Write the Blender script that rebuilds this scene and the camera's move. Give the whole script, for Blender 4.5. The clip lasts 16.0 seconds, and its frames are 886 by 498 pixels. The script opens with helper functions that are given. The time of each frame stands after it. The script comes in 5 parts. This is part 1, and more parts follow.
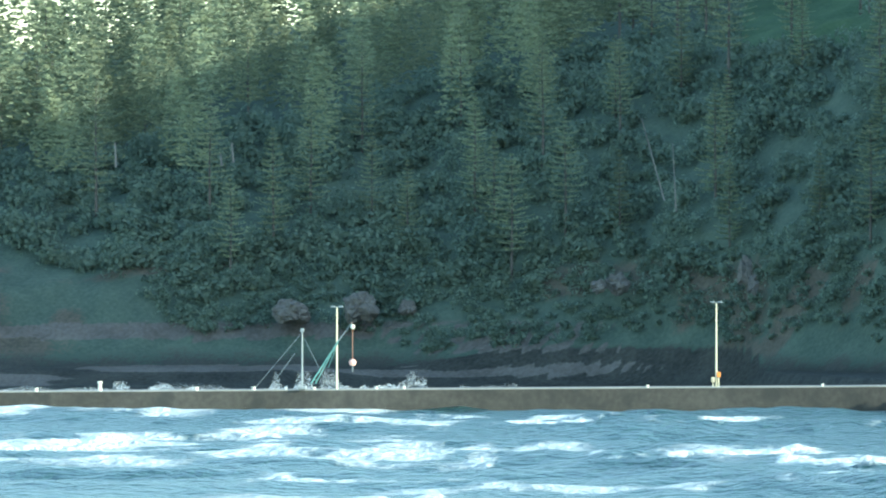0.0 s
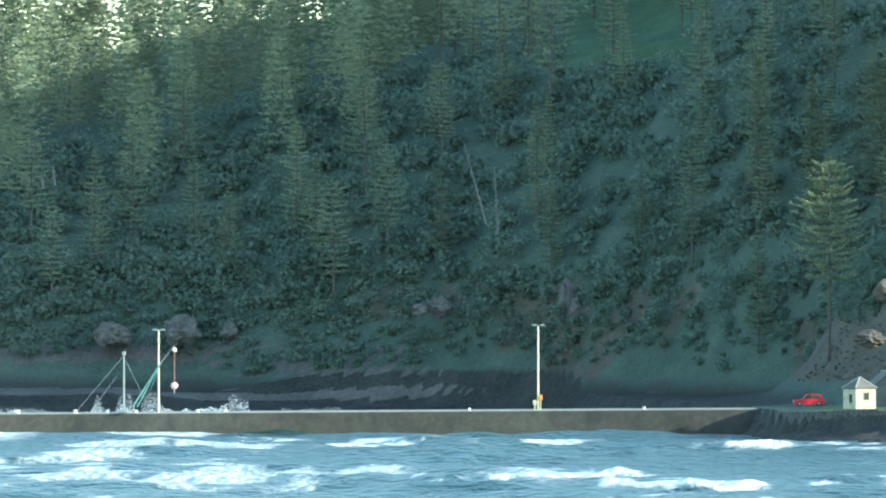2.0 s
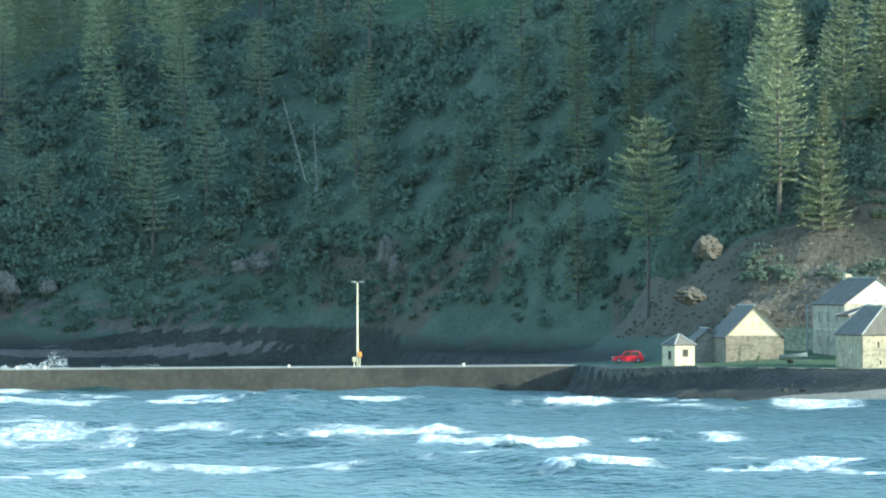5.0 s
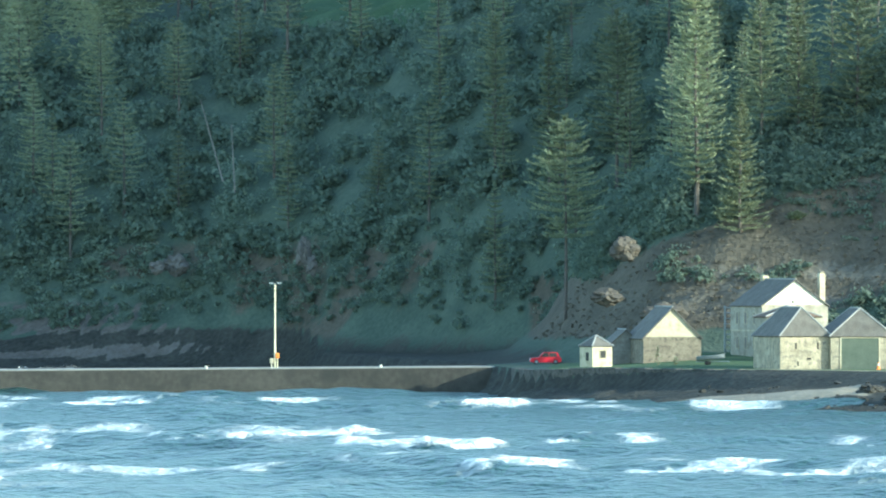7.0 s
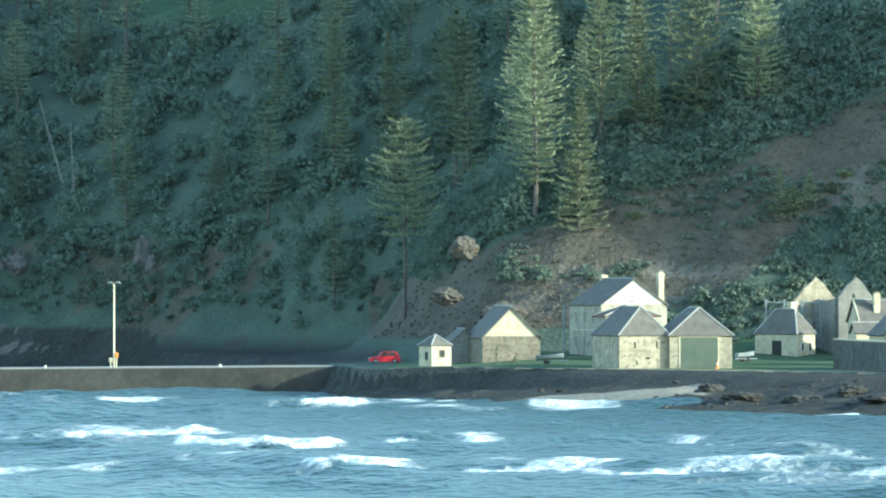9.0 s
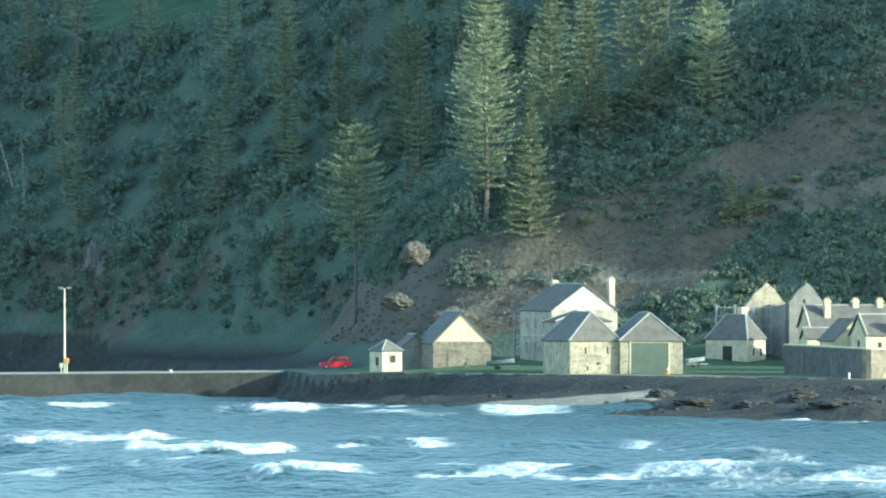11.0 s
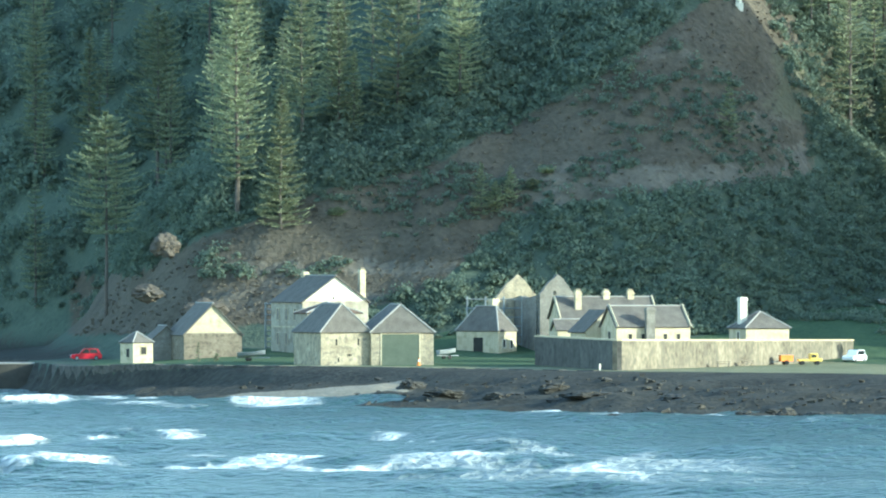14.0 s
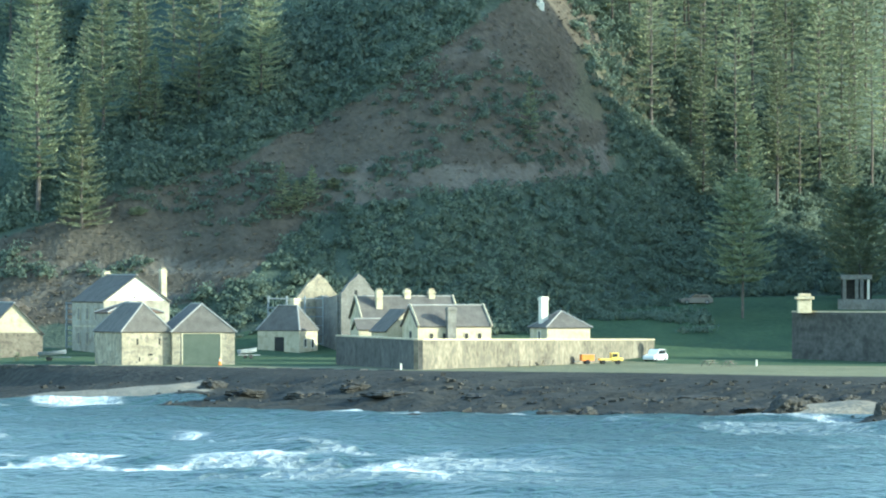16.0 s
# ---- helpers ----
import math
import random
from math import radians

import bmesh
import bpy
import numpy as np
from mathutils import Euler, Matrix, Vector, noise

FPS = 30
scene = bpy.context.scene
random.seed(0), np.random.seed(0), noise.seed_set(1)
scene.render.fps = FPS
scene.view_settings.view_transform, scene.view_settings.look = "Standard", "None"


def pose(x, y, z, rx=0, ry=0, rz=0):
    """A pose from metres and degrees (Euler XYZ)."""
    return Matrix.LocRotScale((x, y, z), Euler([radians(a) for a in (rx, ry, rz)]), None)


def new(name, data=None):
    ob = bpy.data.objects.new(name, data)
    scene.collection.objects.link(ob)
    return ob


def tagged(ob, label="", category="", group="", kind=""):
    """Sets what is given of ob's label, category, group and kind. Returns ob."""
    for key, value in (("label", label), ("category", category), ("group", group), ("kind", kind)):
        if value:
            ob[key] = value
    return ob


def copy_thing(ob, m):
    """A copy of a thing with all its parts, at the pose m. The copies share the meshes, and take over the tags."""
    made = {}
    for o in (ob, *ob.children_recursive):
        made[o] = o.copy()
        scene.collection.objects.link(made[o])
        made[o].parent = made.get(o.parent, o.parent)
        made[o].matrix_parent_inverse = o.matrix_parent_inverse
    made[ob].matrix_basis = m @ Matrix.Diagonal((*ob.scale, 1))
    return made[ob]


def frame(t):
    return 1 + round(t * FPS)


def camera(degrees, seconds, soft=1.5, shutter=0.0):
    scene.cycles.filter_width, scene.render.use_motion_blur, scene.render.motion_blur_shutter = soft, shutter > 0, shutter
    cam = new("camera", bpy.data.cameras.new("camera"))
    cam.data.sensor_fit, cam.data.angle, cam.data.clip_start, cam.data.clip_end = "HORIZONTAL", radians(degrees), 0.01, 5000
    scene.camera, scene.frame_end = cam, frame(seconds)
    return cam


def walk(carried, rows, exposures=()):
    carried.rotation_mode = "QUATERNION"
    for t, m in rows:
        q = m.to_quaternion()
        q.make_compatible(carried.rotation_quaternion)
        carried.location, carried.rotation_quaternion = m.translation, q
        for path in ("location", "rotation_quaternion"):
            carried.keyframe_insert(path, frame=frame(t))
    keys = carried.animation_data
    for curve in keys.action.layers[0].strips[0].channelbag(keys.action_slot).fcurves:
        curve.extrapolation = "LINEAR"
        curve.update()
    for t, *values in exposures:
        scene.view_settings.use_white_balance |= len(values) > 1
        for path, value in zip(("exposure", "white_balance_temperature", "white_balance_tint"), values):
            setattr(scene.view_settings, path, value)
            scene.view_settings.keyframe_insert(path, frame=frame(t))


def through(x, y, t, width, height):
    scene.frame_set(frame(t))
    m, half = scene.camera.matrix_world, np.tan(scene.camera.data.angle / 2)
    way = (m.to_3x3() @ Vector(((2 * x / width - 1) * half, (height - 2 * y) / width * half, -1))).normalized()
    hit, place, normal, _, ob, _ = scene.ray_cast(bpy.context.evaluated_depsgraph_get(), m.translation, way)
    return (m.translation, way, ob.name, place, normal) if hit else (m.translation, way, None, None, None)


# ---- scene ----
cam = camera(6.0, 16.0, soft=2.0)
EYE = (0, 0, 18)
# seconds, turn to the left and tilt upwards in degrees: a slow pan on one spot
PAN = [(0, 4.4150, 0.2071), (0.5, 4.3122, 0.2612), (1, 3.7640, 0.2703), (1.5, 3.4214, 0.2767), (2, 3.2077, 0.3632), (2.5, 3.0110, 0.2523),
       (3, 2.5442, 0.2070), (3.5, 2.4005, 0.1178), (4, 2.1533, 0.1167), (4.2, 2.1494, 0.0951), (6.3, 1.6656, 0.0624), (6.5, 1.6761, 0.0683),
       (7, 1.4245, 0.0791), (7.5, 1.2902, 0.0909), (8, 0.8622, 0.0655), (8.5, 0.5567, 0.0476), (8.7, 0.4568, 0.0569), (11, -0.0000, 0.1111),
       (11.5, -0.1649, 0.0758), (12, -0.5740, 0.0450), (12.5, -0.9693, 0.0615), (13, -1.1553, 0.0764), (13.5, -1.4423, 0.0838), (14, -1.6883, 0.0540),
       (14.5, -2.0752, 0.0713), (15, -2.3621, 0.0838), (15.5, -2.6371, 0.0483), (16, -3.0361, 0.0503)]
walk(cam, [(t, pose(*EYE, 90 + up, 0, turn)) for t, turn, up in PAN], exposures=[(0.0, 2.1, 5750, -8), (16.0, 2.1, 5750, -8)])

# ---- light: low sun over the shoulder, hazy blue sky ----
SUN_AZ, SUN_EL = 72.0, 17.0      # degrees to the right of straight behind the camera, height
to_sun = Vector((math.sin(radians(SUN_AZ)) * math.cos(radians(SUN_EL)), -math.cos(radians(SUN_AZ)) * math.cos(radians(SUN_EL)), math.sin(radians(SUN_EL))))
world = bpy.data.worlds.new("sky")
scene.world = world
world.use_nodes = True
wn = world.node_tree
sky = wn.nodes.new("ShaderNodeTexSky")
sky.sky_type, sky.sun_disc = "NISHITA", False
sky.sun_elevation, sky.sun_rotation = radians(SUN_EL), math.atan2(to_sun.x, to_sun.y)
sky.air_density, sky.dust_density, sky.ozone_density = 1.0, 0.6, 1.0
wn.links.new(sky.outputs[0], wn.nodes["Background"].inputs[0])
wn.nodes["Background"].inputs[1].default_value = 0.15
sun = new("sun", bpy.data.lights.new("sun", "SUN"))
sun.data.energy, sun.data.angle, sun.data.color = 2.3, radians(0.6), (1.0, 0.93, 0.78)
sun.matrix_world = Vector(to_sun).to_track_quat("Z", "Y").to_matrix().to_4x4()


# ---- materials ----
def material(name, dark, light, scale=1.0, rough=0.85, bump=0.3, fine=9.0, metal=0.0, vary=0.0, stain=None, spec=0.3, through=0.0):
    """Two scales of noise between a dark and a light colour, a stain colour in patches, relief, and a tint per object."""
    m = bpy.data.materials.new(name)
    m.use_nodes = True
    n, l = m.node_tree.nodes, m.node_tree.links
    b = n["Principled BSDF"]
    co = n.new("ShaderNodeTexCoord")
    big, small = n.new("ShaderNodeTexNoise"), n.new("ShaderNodeTexNoise")
    big.inputs["Scale"].default_value, big.inputs["Detail"].default_value = scale, 5
    small.inputs["Scale"].default_value, small.inputs["Detail"].default_value = scale * fine, 4
    for k in (big, small):
        l.new(co.outputs["Object"], k.inputs["Vector"])
    mix = n.new("ShaderNodeMix")
    mix.data_type = "RGBA"
    mix.inputs[6].default_value, mix.inputs[7].default_value = (*dark, 1), (*light, 1)
    add = n.new("ShaderNodeMath")
    add.operation = "ADD"
    l.new(big.outputs[0], add.inputs[0])
    l.new(small.outputs[0], add.inputs[1])
    ramp = n.new("ShaderNodeMapRange")
    ramp.inputs[1].default_value, ramp.inputs[2].default_value = 0.72, 1.28
    l.new(add.outputs[0], ramp.inputs[0])
    l.new(ramp.outputs[0], mix.inputs[0])
    out = mix.outputs[2]
    if stain:
        third = n.new("ShaderNodeTexNoise")
        third.inputs["Scale"].default_value, third.inputs["Detail"].default_value = scale * 2.3, 6
        l.new(co.outputs["Object"], third.inputs["Vector"])
        cut = n.new("ShaderNodeMapRange")
        cut.inputs[1].default_value, cut.inputs[2].default_value = 0.5, 0.66
        l.new(third.outputs[0], cut.inputs[0])
        over = n.new("ShaderNodeMix")
        over.data_type = "RGBA"
        over.inputs[7].default_value = (*stain, 1)
        l.new(out, over.inputs[6])
        l.new(cut.outputs[0], over.inputs[0])
        out = over.outputs[2]
    if vary:
        info, hsv, rng = n.new("ShaderNodeObjectInfo"), n.new("ShaderNodeHueSaturation"), n.new("ShaderNodeMapRange")
        rng.inputs[3].default_value, rng.inputs[4].default_value = 1 - vary, 1 + vary
        l.new(info.outputs["Random"], rng.inputs[0])
        l.new(rng.outputs[0], hsv.inputs["Value"])
        l.new(out, hsv.inputs["Color"])
        out = hsv.outputs[0]
    l.new(out, b.inputs["Base Color"])
    b.inputs["Roughness"].default_value, b.inputs["Metallic"].default_value = rough, metal
    b.inputs["Specular IOR Level"].default_value = spec
    if through:
        tr, ms = n.new("ShaderNodeBsdfTranslucent"), n.new("ShaderNodeMixShader")
        l.new(out, tr.inputs[0])
        ms.inputs[0].default_value = through
        l.new(b.outputs[0], ms.inputs[1])
        l.new(tr.outputs[0], ms.inputs[2])
        l.new(ms.outputs[0], n["Material Output"].inputs[0])
    if bump:
        bp = n.new("ShaderNodeBump")
        bp.inputs["Strength"].default_value, bp.inputs["Distance"].default_value = bump, 0.1
        l.new(add.outputs[0], bp.inputs["Height"])
        l.new(bp.outputs[0], b.inputs["Normal"])
    return m


CREAM = material("cream_limewash", (0.4, 0.345, 0.235), (0.56, 0.495, 0.35), 0.5, 0.9, 0.15, stain=(0.37, 0.32, 0.21))
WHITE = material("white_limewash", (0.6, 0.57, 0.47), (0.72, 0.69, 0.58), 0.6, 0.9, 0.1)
# patchy limewash, darkened to carry the shade of the house's sunless side
LIMED = material("stained_shaded_limewash", (0.26, 0.235, 0.18), (0.42, 0.385, 0.3), 0.35, 0.9, 0.3, 7, stain=(0.24, 0.21, 0.16))
RUBBLE = material("brown_rubble_stone", (0.13, 0.11, 0.08), (0.27, 0.235, 0.175), 0.8, 0.95, 0.6, stain=(0.12, 0.1, 0.078))
STONE = material("weathered_stone", (0.2, 0.172, 0.12), (0.47, 0.41, 0.29), 0.7, 0.95, 0.5, stain=(0.2, 0.18, 0.14))
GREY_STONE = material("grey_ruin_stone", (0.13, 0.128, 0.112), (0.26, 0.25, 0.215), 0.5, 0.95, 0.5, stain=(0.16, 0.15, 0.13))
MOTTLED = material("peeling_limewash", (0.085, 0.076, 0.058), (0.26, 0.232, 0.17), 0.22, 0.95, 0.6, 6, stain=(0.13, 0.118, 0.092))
# stone for walls turned from the sun, their shade put into the colour
SHADED_WALL = material("stained_shaded_stone", (0.055, 0.055, 0.05), (0.115, 0.112, 0.1), 0.3, 0.95, 0.6, 6, stain=(0.05, 0.05, 0.045))
SHINGLE = material("grey_shingles", (0.085, 0.078, 0.068), (0.155, 0.142, 0.122), 0.8, 0.85, 0.4, 14)
RUST_ROOF = material("brown_roof_shingles", (0.1, 0.07, 0.05), (0.17, 0.12, 0.09), 0.8, 0.85, 0.4, 14)
CAP = material("pale_ridge_capping", (0.24, 0.24, 0.225), (0.34, 0.335, 0.31), 1.0, 0.8, 0.1)
DARK = material("dark_opening", (0.02, 0.022, 0.02), (0.035, 0.035, 0.03), 1.0, 0.7, 0)
DOOR_GREEN = material("dull_green_paint", (0.07, 0.09, 0.065), (0.1, 0.12, 0.09), 0.8, 0.6, 0.1)
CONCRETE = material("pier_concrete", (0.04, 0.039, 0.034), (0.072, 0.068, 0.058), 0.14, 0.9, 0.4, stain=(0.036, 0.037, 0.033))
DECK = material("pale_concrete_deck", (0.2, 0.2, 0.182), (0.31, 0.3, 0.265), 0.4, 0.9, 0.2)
STEEL = material("cream_painted_steel", (0.62, 0.55, 0.36), (0.75, 0.68, 0.48), 1.5, 0.5, 0.05)
GREY_STEEL = material("grey_galvanised_steel", (0.2, 0.225, 0.23), (0.3, 0.325, 0.325), 2, 0.5, 0.05, metal=0.3)
BARK = material("grey_bark", (0.08, 0.07, 0.06), (0.15, 0.13, 0.11), 1.2, 0.95, 0.5)
NEEDLE = material("pine_foliage", (0.14, 0.175, 0.115), (0.275, 0.295, 0.165), 0.5, 0.75, 0.2, 6, vary=0.25, through=0.4)
BUSH = material("scrub_foliage", (0.13, 0.172, 0.135), (0.2, 0.245, 0.18), 0.07, 0.9, 0.1, 9, through=0.45, spec=0.1)
RED = material("red_car_paint", (0.5, 0.015, 0.03), (0.6, 0.02, 0.04), 1, 0.3, 0)


# ---- mesh helpers ----
def part(name, bm, mat, parent=None, label="", smooth=False):
    me = bpy.data.meshes.new(name)
    bmesh.ops.recalc_face_normals(bm, faces=bm.faces)
    bm.to_mesh(me)
    bm.free()
    if smooth:
        for p in me.polygons:
            p.use_smooth = True
    me.materials.append(mat)
    ob = new(name, me)
    ob.parent = parent
    if label:
        ob["label"] = label
    return ob


def thing(name, m, label, category, group="", kind=""):
    e = new(name)
    e.empty_display_size = 0.3
    e.matrix_world = m
    return tagged(e, label, category, group, kind)


def box(bm, x0, x1, y0, y1, z0, z1, bevel=0.0):
    vs = [bm.verts.new((x, y, z)) for z in (z0, z1) for x, y in ((x0, y0), (x1, y0), (x1, y1), (x0, y1))]
    fs = [bm.faces.new([vs[i] for i in f]) for f in ((3, 2, 1, 0), (4, 5, 6, 7), (0, 1, 5, 4), (1, 2, 6, 5), (2, 3, 7, 6), (3, 0, 4, 7))]
    if bevel:
        bmesh.ops.bevel(bm, geom=list({e for f in fs for e in f.edges}), offset=bevel, segments=1, affect="EDGES")
    return bm


def boxes(*rows, bevel=0.0):
    bm = bmesh.new()
    for r in rows:
        box(bm, *r, bevel=bevel)
    return bm


def tube(bm, a, b, r0, r1=None, sides=8):
    a, b = Vector(a), Vector(b)
    r1 = r0 if r1 is None else r1
    q = (b - a).to_track_quat("Z", "Y")
    rings = []
    for c, r in ((a, r0), (b, r1)):
        rings.append([bm.verts.new(c + q @ Vector((r * math.cos(k * math.tau / sides), r * math.sin(k * math.tau / sides), 0))) for k in range(sides)])
    for k in range(sides):
        bm.faces.new((rings[0][k], rings[0][(k + 1) % sides], rings[1][(k + 1) % sides], rings[1][k]))
    bm.faces.new(rings[0][::-1])
    bm.faces.new(rings[1])
    return bm


def tubes(*rows, sides=8):
    bm = bmesh.new()
    for r in rows:
        tube(bm, *r, sides=sides)
    return bm


def prism(bm, profile, axis_from, axis_to, axis="y"):
    """A profile of (across, up) drawn along x or y."""
    ends = []
    for t in (axis_from, axis_to):
        ends.append([bm.verts.new((p, t, z) if axis == "y" else (t, p, z)) for p, z in profile])
    k = len(profile)
    bm.faces.new(ends[0][::-1])
    bm.faces.new(ends[1])
    for i in range(k):
        bm.faces.new((ends[0][i], ends[0][(i + 1) % k], ends[1][(i + 1) % k], ends[1][i]))
    return bm


# ---- the lie of the land ----
def smooth(t):
    t = np.clip(t, 0, 1)
    return t * t * (3 - 2 * t)


def lattice(x, y, seed):
    def h(i, j):
        v = np.sin(i * 127.1 + j * 311.7 + seed * 74.7) * 43758.5453
        return v - np.floor(v)
    i, j = np.floor(x), np.floor(y)
    u, v = smooth(x - i), smooth(y - j)
    return (h(i, j) * (1 - u) + h(i + 1, j) * u) * (1 - v) + (h(i, j + 1) * (1 - u) + h(i + 1, j + 1) * u) * v


def fractal(x, y, size, seed, octaves=4):
    total, amp, norm = 0, 1.0, 0
    for o in range(octaves):
        total = total + amp * lattice(x / size * 2 ** o + 31.7 * o, y / size * 2 ** o, seed + o)
        norm, amp = norm + amp, amp * 0.5
    return total / norm


WATER_X = [-300, -60, -24, -18, -14, 1, 21, 49, 77, 96, 150, 300]
WATER_Y = [1330, 1330, 1160, 1112, 1098, 1070, 1017, 974, 945, 915, 880, 800]        # the water's edge
QUAY_Y = [1374, 1374, 1182, 1124, 1110, 1092, 1073, 1037, 1016, 985, 950, 870]       # the edge of the level ground
SLOPE_X = [-300, -180, -145, -110, -70, -40, -20, 0, 30, 60, 90, 120, 200, 300]
FAR_FOOT = [1375, 1375, 1375, 1372, 1355, 1320, 1285, 1265, 1260, 1255, 1250, 1240, 1230, 1230]
FAR_TOP = [30, 34, 39, 46, 54, 56, 58, 58, 60, 60, 58, 50, 46, 46]
SPUR_X = [-30, -22, -16, -11, -6, 6, 17, 36, 56, 68, 80, 93, 115, 150, 220]
SPUR_TOP = [0, 1, 5, 12, 19.5, 24, 28.5, 37.5, 44, 46, 46, 42, 33, 21, 14]
SPUR_FOOT = [1185, 1180, 1174, 1164, 1156, 1152, 1154, 1154, 1150, 1147, 1158, 1180, 1186, 1188, 1188]


RIDGE_Y = [1222, 1256, 1272, 1300, 1340, 1420, 1700, 2600]                             # the high hill behind the spur that shades the bay
RIDGE_TOP = [0, 70, 82, 105, 112, 114, 110, 50]


def ctrl(x, xs, ys):
    """The control line through xs, ys, with its corners rounded off."""
    return sum(np.interp(x + d, xs, ys) for d in (-8, -4, 0, 4, 8)) / 5


def LOW(x):
    return np.interp(x, [-14, 8, 24, 32, 45], [0.9, 1.5, 2.2, 2.1, 1.6])


def height(x, y):
    """Ground height: quay and lawn, the brown spur behind the houses, the wooded slope beyond, an added shading hill,
    the headland under the viewer.
    """
    x, y = np.asarray(x, float), np.asarray(y, float)
    yw, yq = np.interp(x, WATER_X, WATER_Y), np.interp(x, WATER_X, QUAY_Y)
    p = (y - yw) / (yq - yw)
    steep = np.interp(x, [-14, 25, 45], [0.75, 0.7, 0.25])
    shore = np.where(p < 0, np.maximum(p * 3, -4), np.where(p < steep, p / steep * LOW(x), 0))
    low = LOW(x)
    shore = np.where(p >= steep, low + (np.interp(x, [-17, -9], [3.55, 4.0]) - low) * smooth((p - steep) / (1 - steep)), shore)
    bare = smooth((x - 2) / 4) * smooth((27 - x) / 6) * smooth((0.75 - p) / 0.2)
    rough = (fractal(x, y, 7, 3) - 0.5 + 0.5 * (fractal(x, y * 0.7, 2.6, 4, 3) - 0.5)) * np.where(p > -0.2, 2.0 * smooth((0.85 - p) / 0.3), 0) * np.where(x > -20, 1 - 0.75 * bare, 0.7)
    land = shore + rough + np.clip(y - 1102, 0, 400) * 0.03 * smooth((x + 8) / 14)
    land = land + 6.0 * smooth((y - 1122) / 65) * smooth((x - 24) / 14)
    ft, fh = ctrl(x, SLOPE_X, FAR_FOOT), ctrl(x, SLOPE_X, FAR_TOP)
    run = 85.0
    q = (y - ft) / run
    far = np.where(q > 0, fh * (0.35 * smooth(q / 0.35) + 0.65 * smooth((q - 0.1) / 0.9)) + 26 * smooth((y - ft - run) / 190), 0)
    far = far + (fractal(x, y, 22, 8) - 0.5) * 9 * smooth(q * 2)
    far = far + (fractal(x, y * 0.6, 9, 9) - 0.4) * 5 * smooth(q * 6) * smooth((0.4 - q) / 0.2) * smooth((-10 - x) / 10)
    sh, sf = np.where(x < 10, np.interp(x, SPUR_X, SPUR_TOP), ctrl(x, SPUR_X, SPUR_TOP)), ctrl(x, SPUR_X, SPUR_FOOT)
    s = (y - sf) / np.interp(x, [-10, 2, 20, 45], [55, 40, 40, 55])
    spur = np.where(s > 0, sh * (smooth(s) * 0.5 + 0.5 * np.clip(s, 0, 1)), 0) + ((fractal(x * 0.5, y, 10, 5) - 0.5) * 6 + (fractal(x, y, 3, 6, 2) - 0.5) * 1.2) * smooth(s * 3) * smooth(sh / 12)
    # added hill right of the view, cut along the sun's bearing to shade the spur
    along = y + (x - 165) * 0.325
    shade_hill = 88 * smooth((x - 136) / 42) * smooth((along - 1098) / 40) * smooth((1184 - along) / 9)
    shade_hill = np.maximum(shade_hill, np.interp(y, RIDGE_Y, RIDGE_TOP) * smooth((x - 30) / 55) * smooth((190 - x) / 95))
    head = 18.6 * np.exp(-((x + 20) ** 2 + (y + 40) ** 2) / 120.0 ** 2) - 2.4
    return np.maximum(land + np.maximum(np.maximum(far, spur), shade_hill), np.where(y < 500, head, -5))


def axis(core, reach_low, reach_high, n=9):
    a, b = core[0], core[-1]
    lo = a - np.geomspace(core[1] - core[0], a - reach_low, n)[::-1]
    hi = b + np.geomspace(core[1] - core[0], reach_high - b, n)
    return np.concatenate([lo, core, hi])


def sheet(name, xs, ys, z, mat, attrs=None):
    X, Y = np.meshgrid(xs, ys)
    Z = z(X, Y) if callable(z) else z
    co = np.stack([X, Y, Z], -1).reshape(-1, 3)
    nx, ny = len(xs), len(ys)
    i = (np.arange(ny - 1)[:, None] * nx + np.arange(nx - 1)[None, :]).reshape(-1)
    quads = np.stack([i, i + 1, i + 1 + nx, i + nx], -1).astype(np.int32)
    me = bpy.data.meshes.new(name)
    me.vertices.add(len(co))
    me.vertices.foreach_set("co", co.astype(np.float32).ravel())
    me.loops.add(quads.size)
    me.loops.foreach_set("vertex_index", quads.ravel())
    me.polygons.add(len(quads))
    me.polygons.foreach_set("loop_start", np.arange(len(quads), dtype=np.int32) * 4)
    me.polygons.foreach_set("loop_total", np.full(len(quads), 4, np.int32))
    me.polygons.foreach_set("use_smooth", np.ones(len(quads), bool))
    for key, fn in (attrs or {}).items():
        at = me.attributes.new(key, "FLOAT", "POINT")
        at.data.foreach_set("value", np.clip(fn(X, Y, Z), 0, 1).astype(np.float32).ravel())
    me.update()
    me.validate()
    me.materials.append(mat)
    return new(name, me)


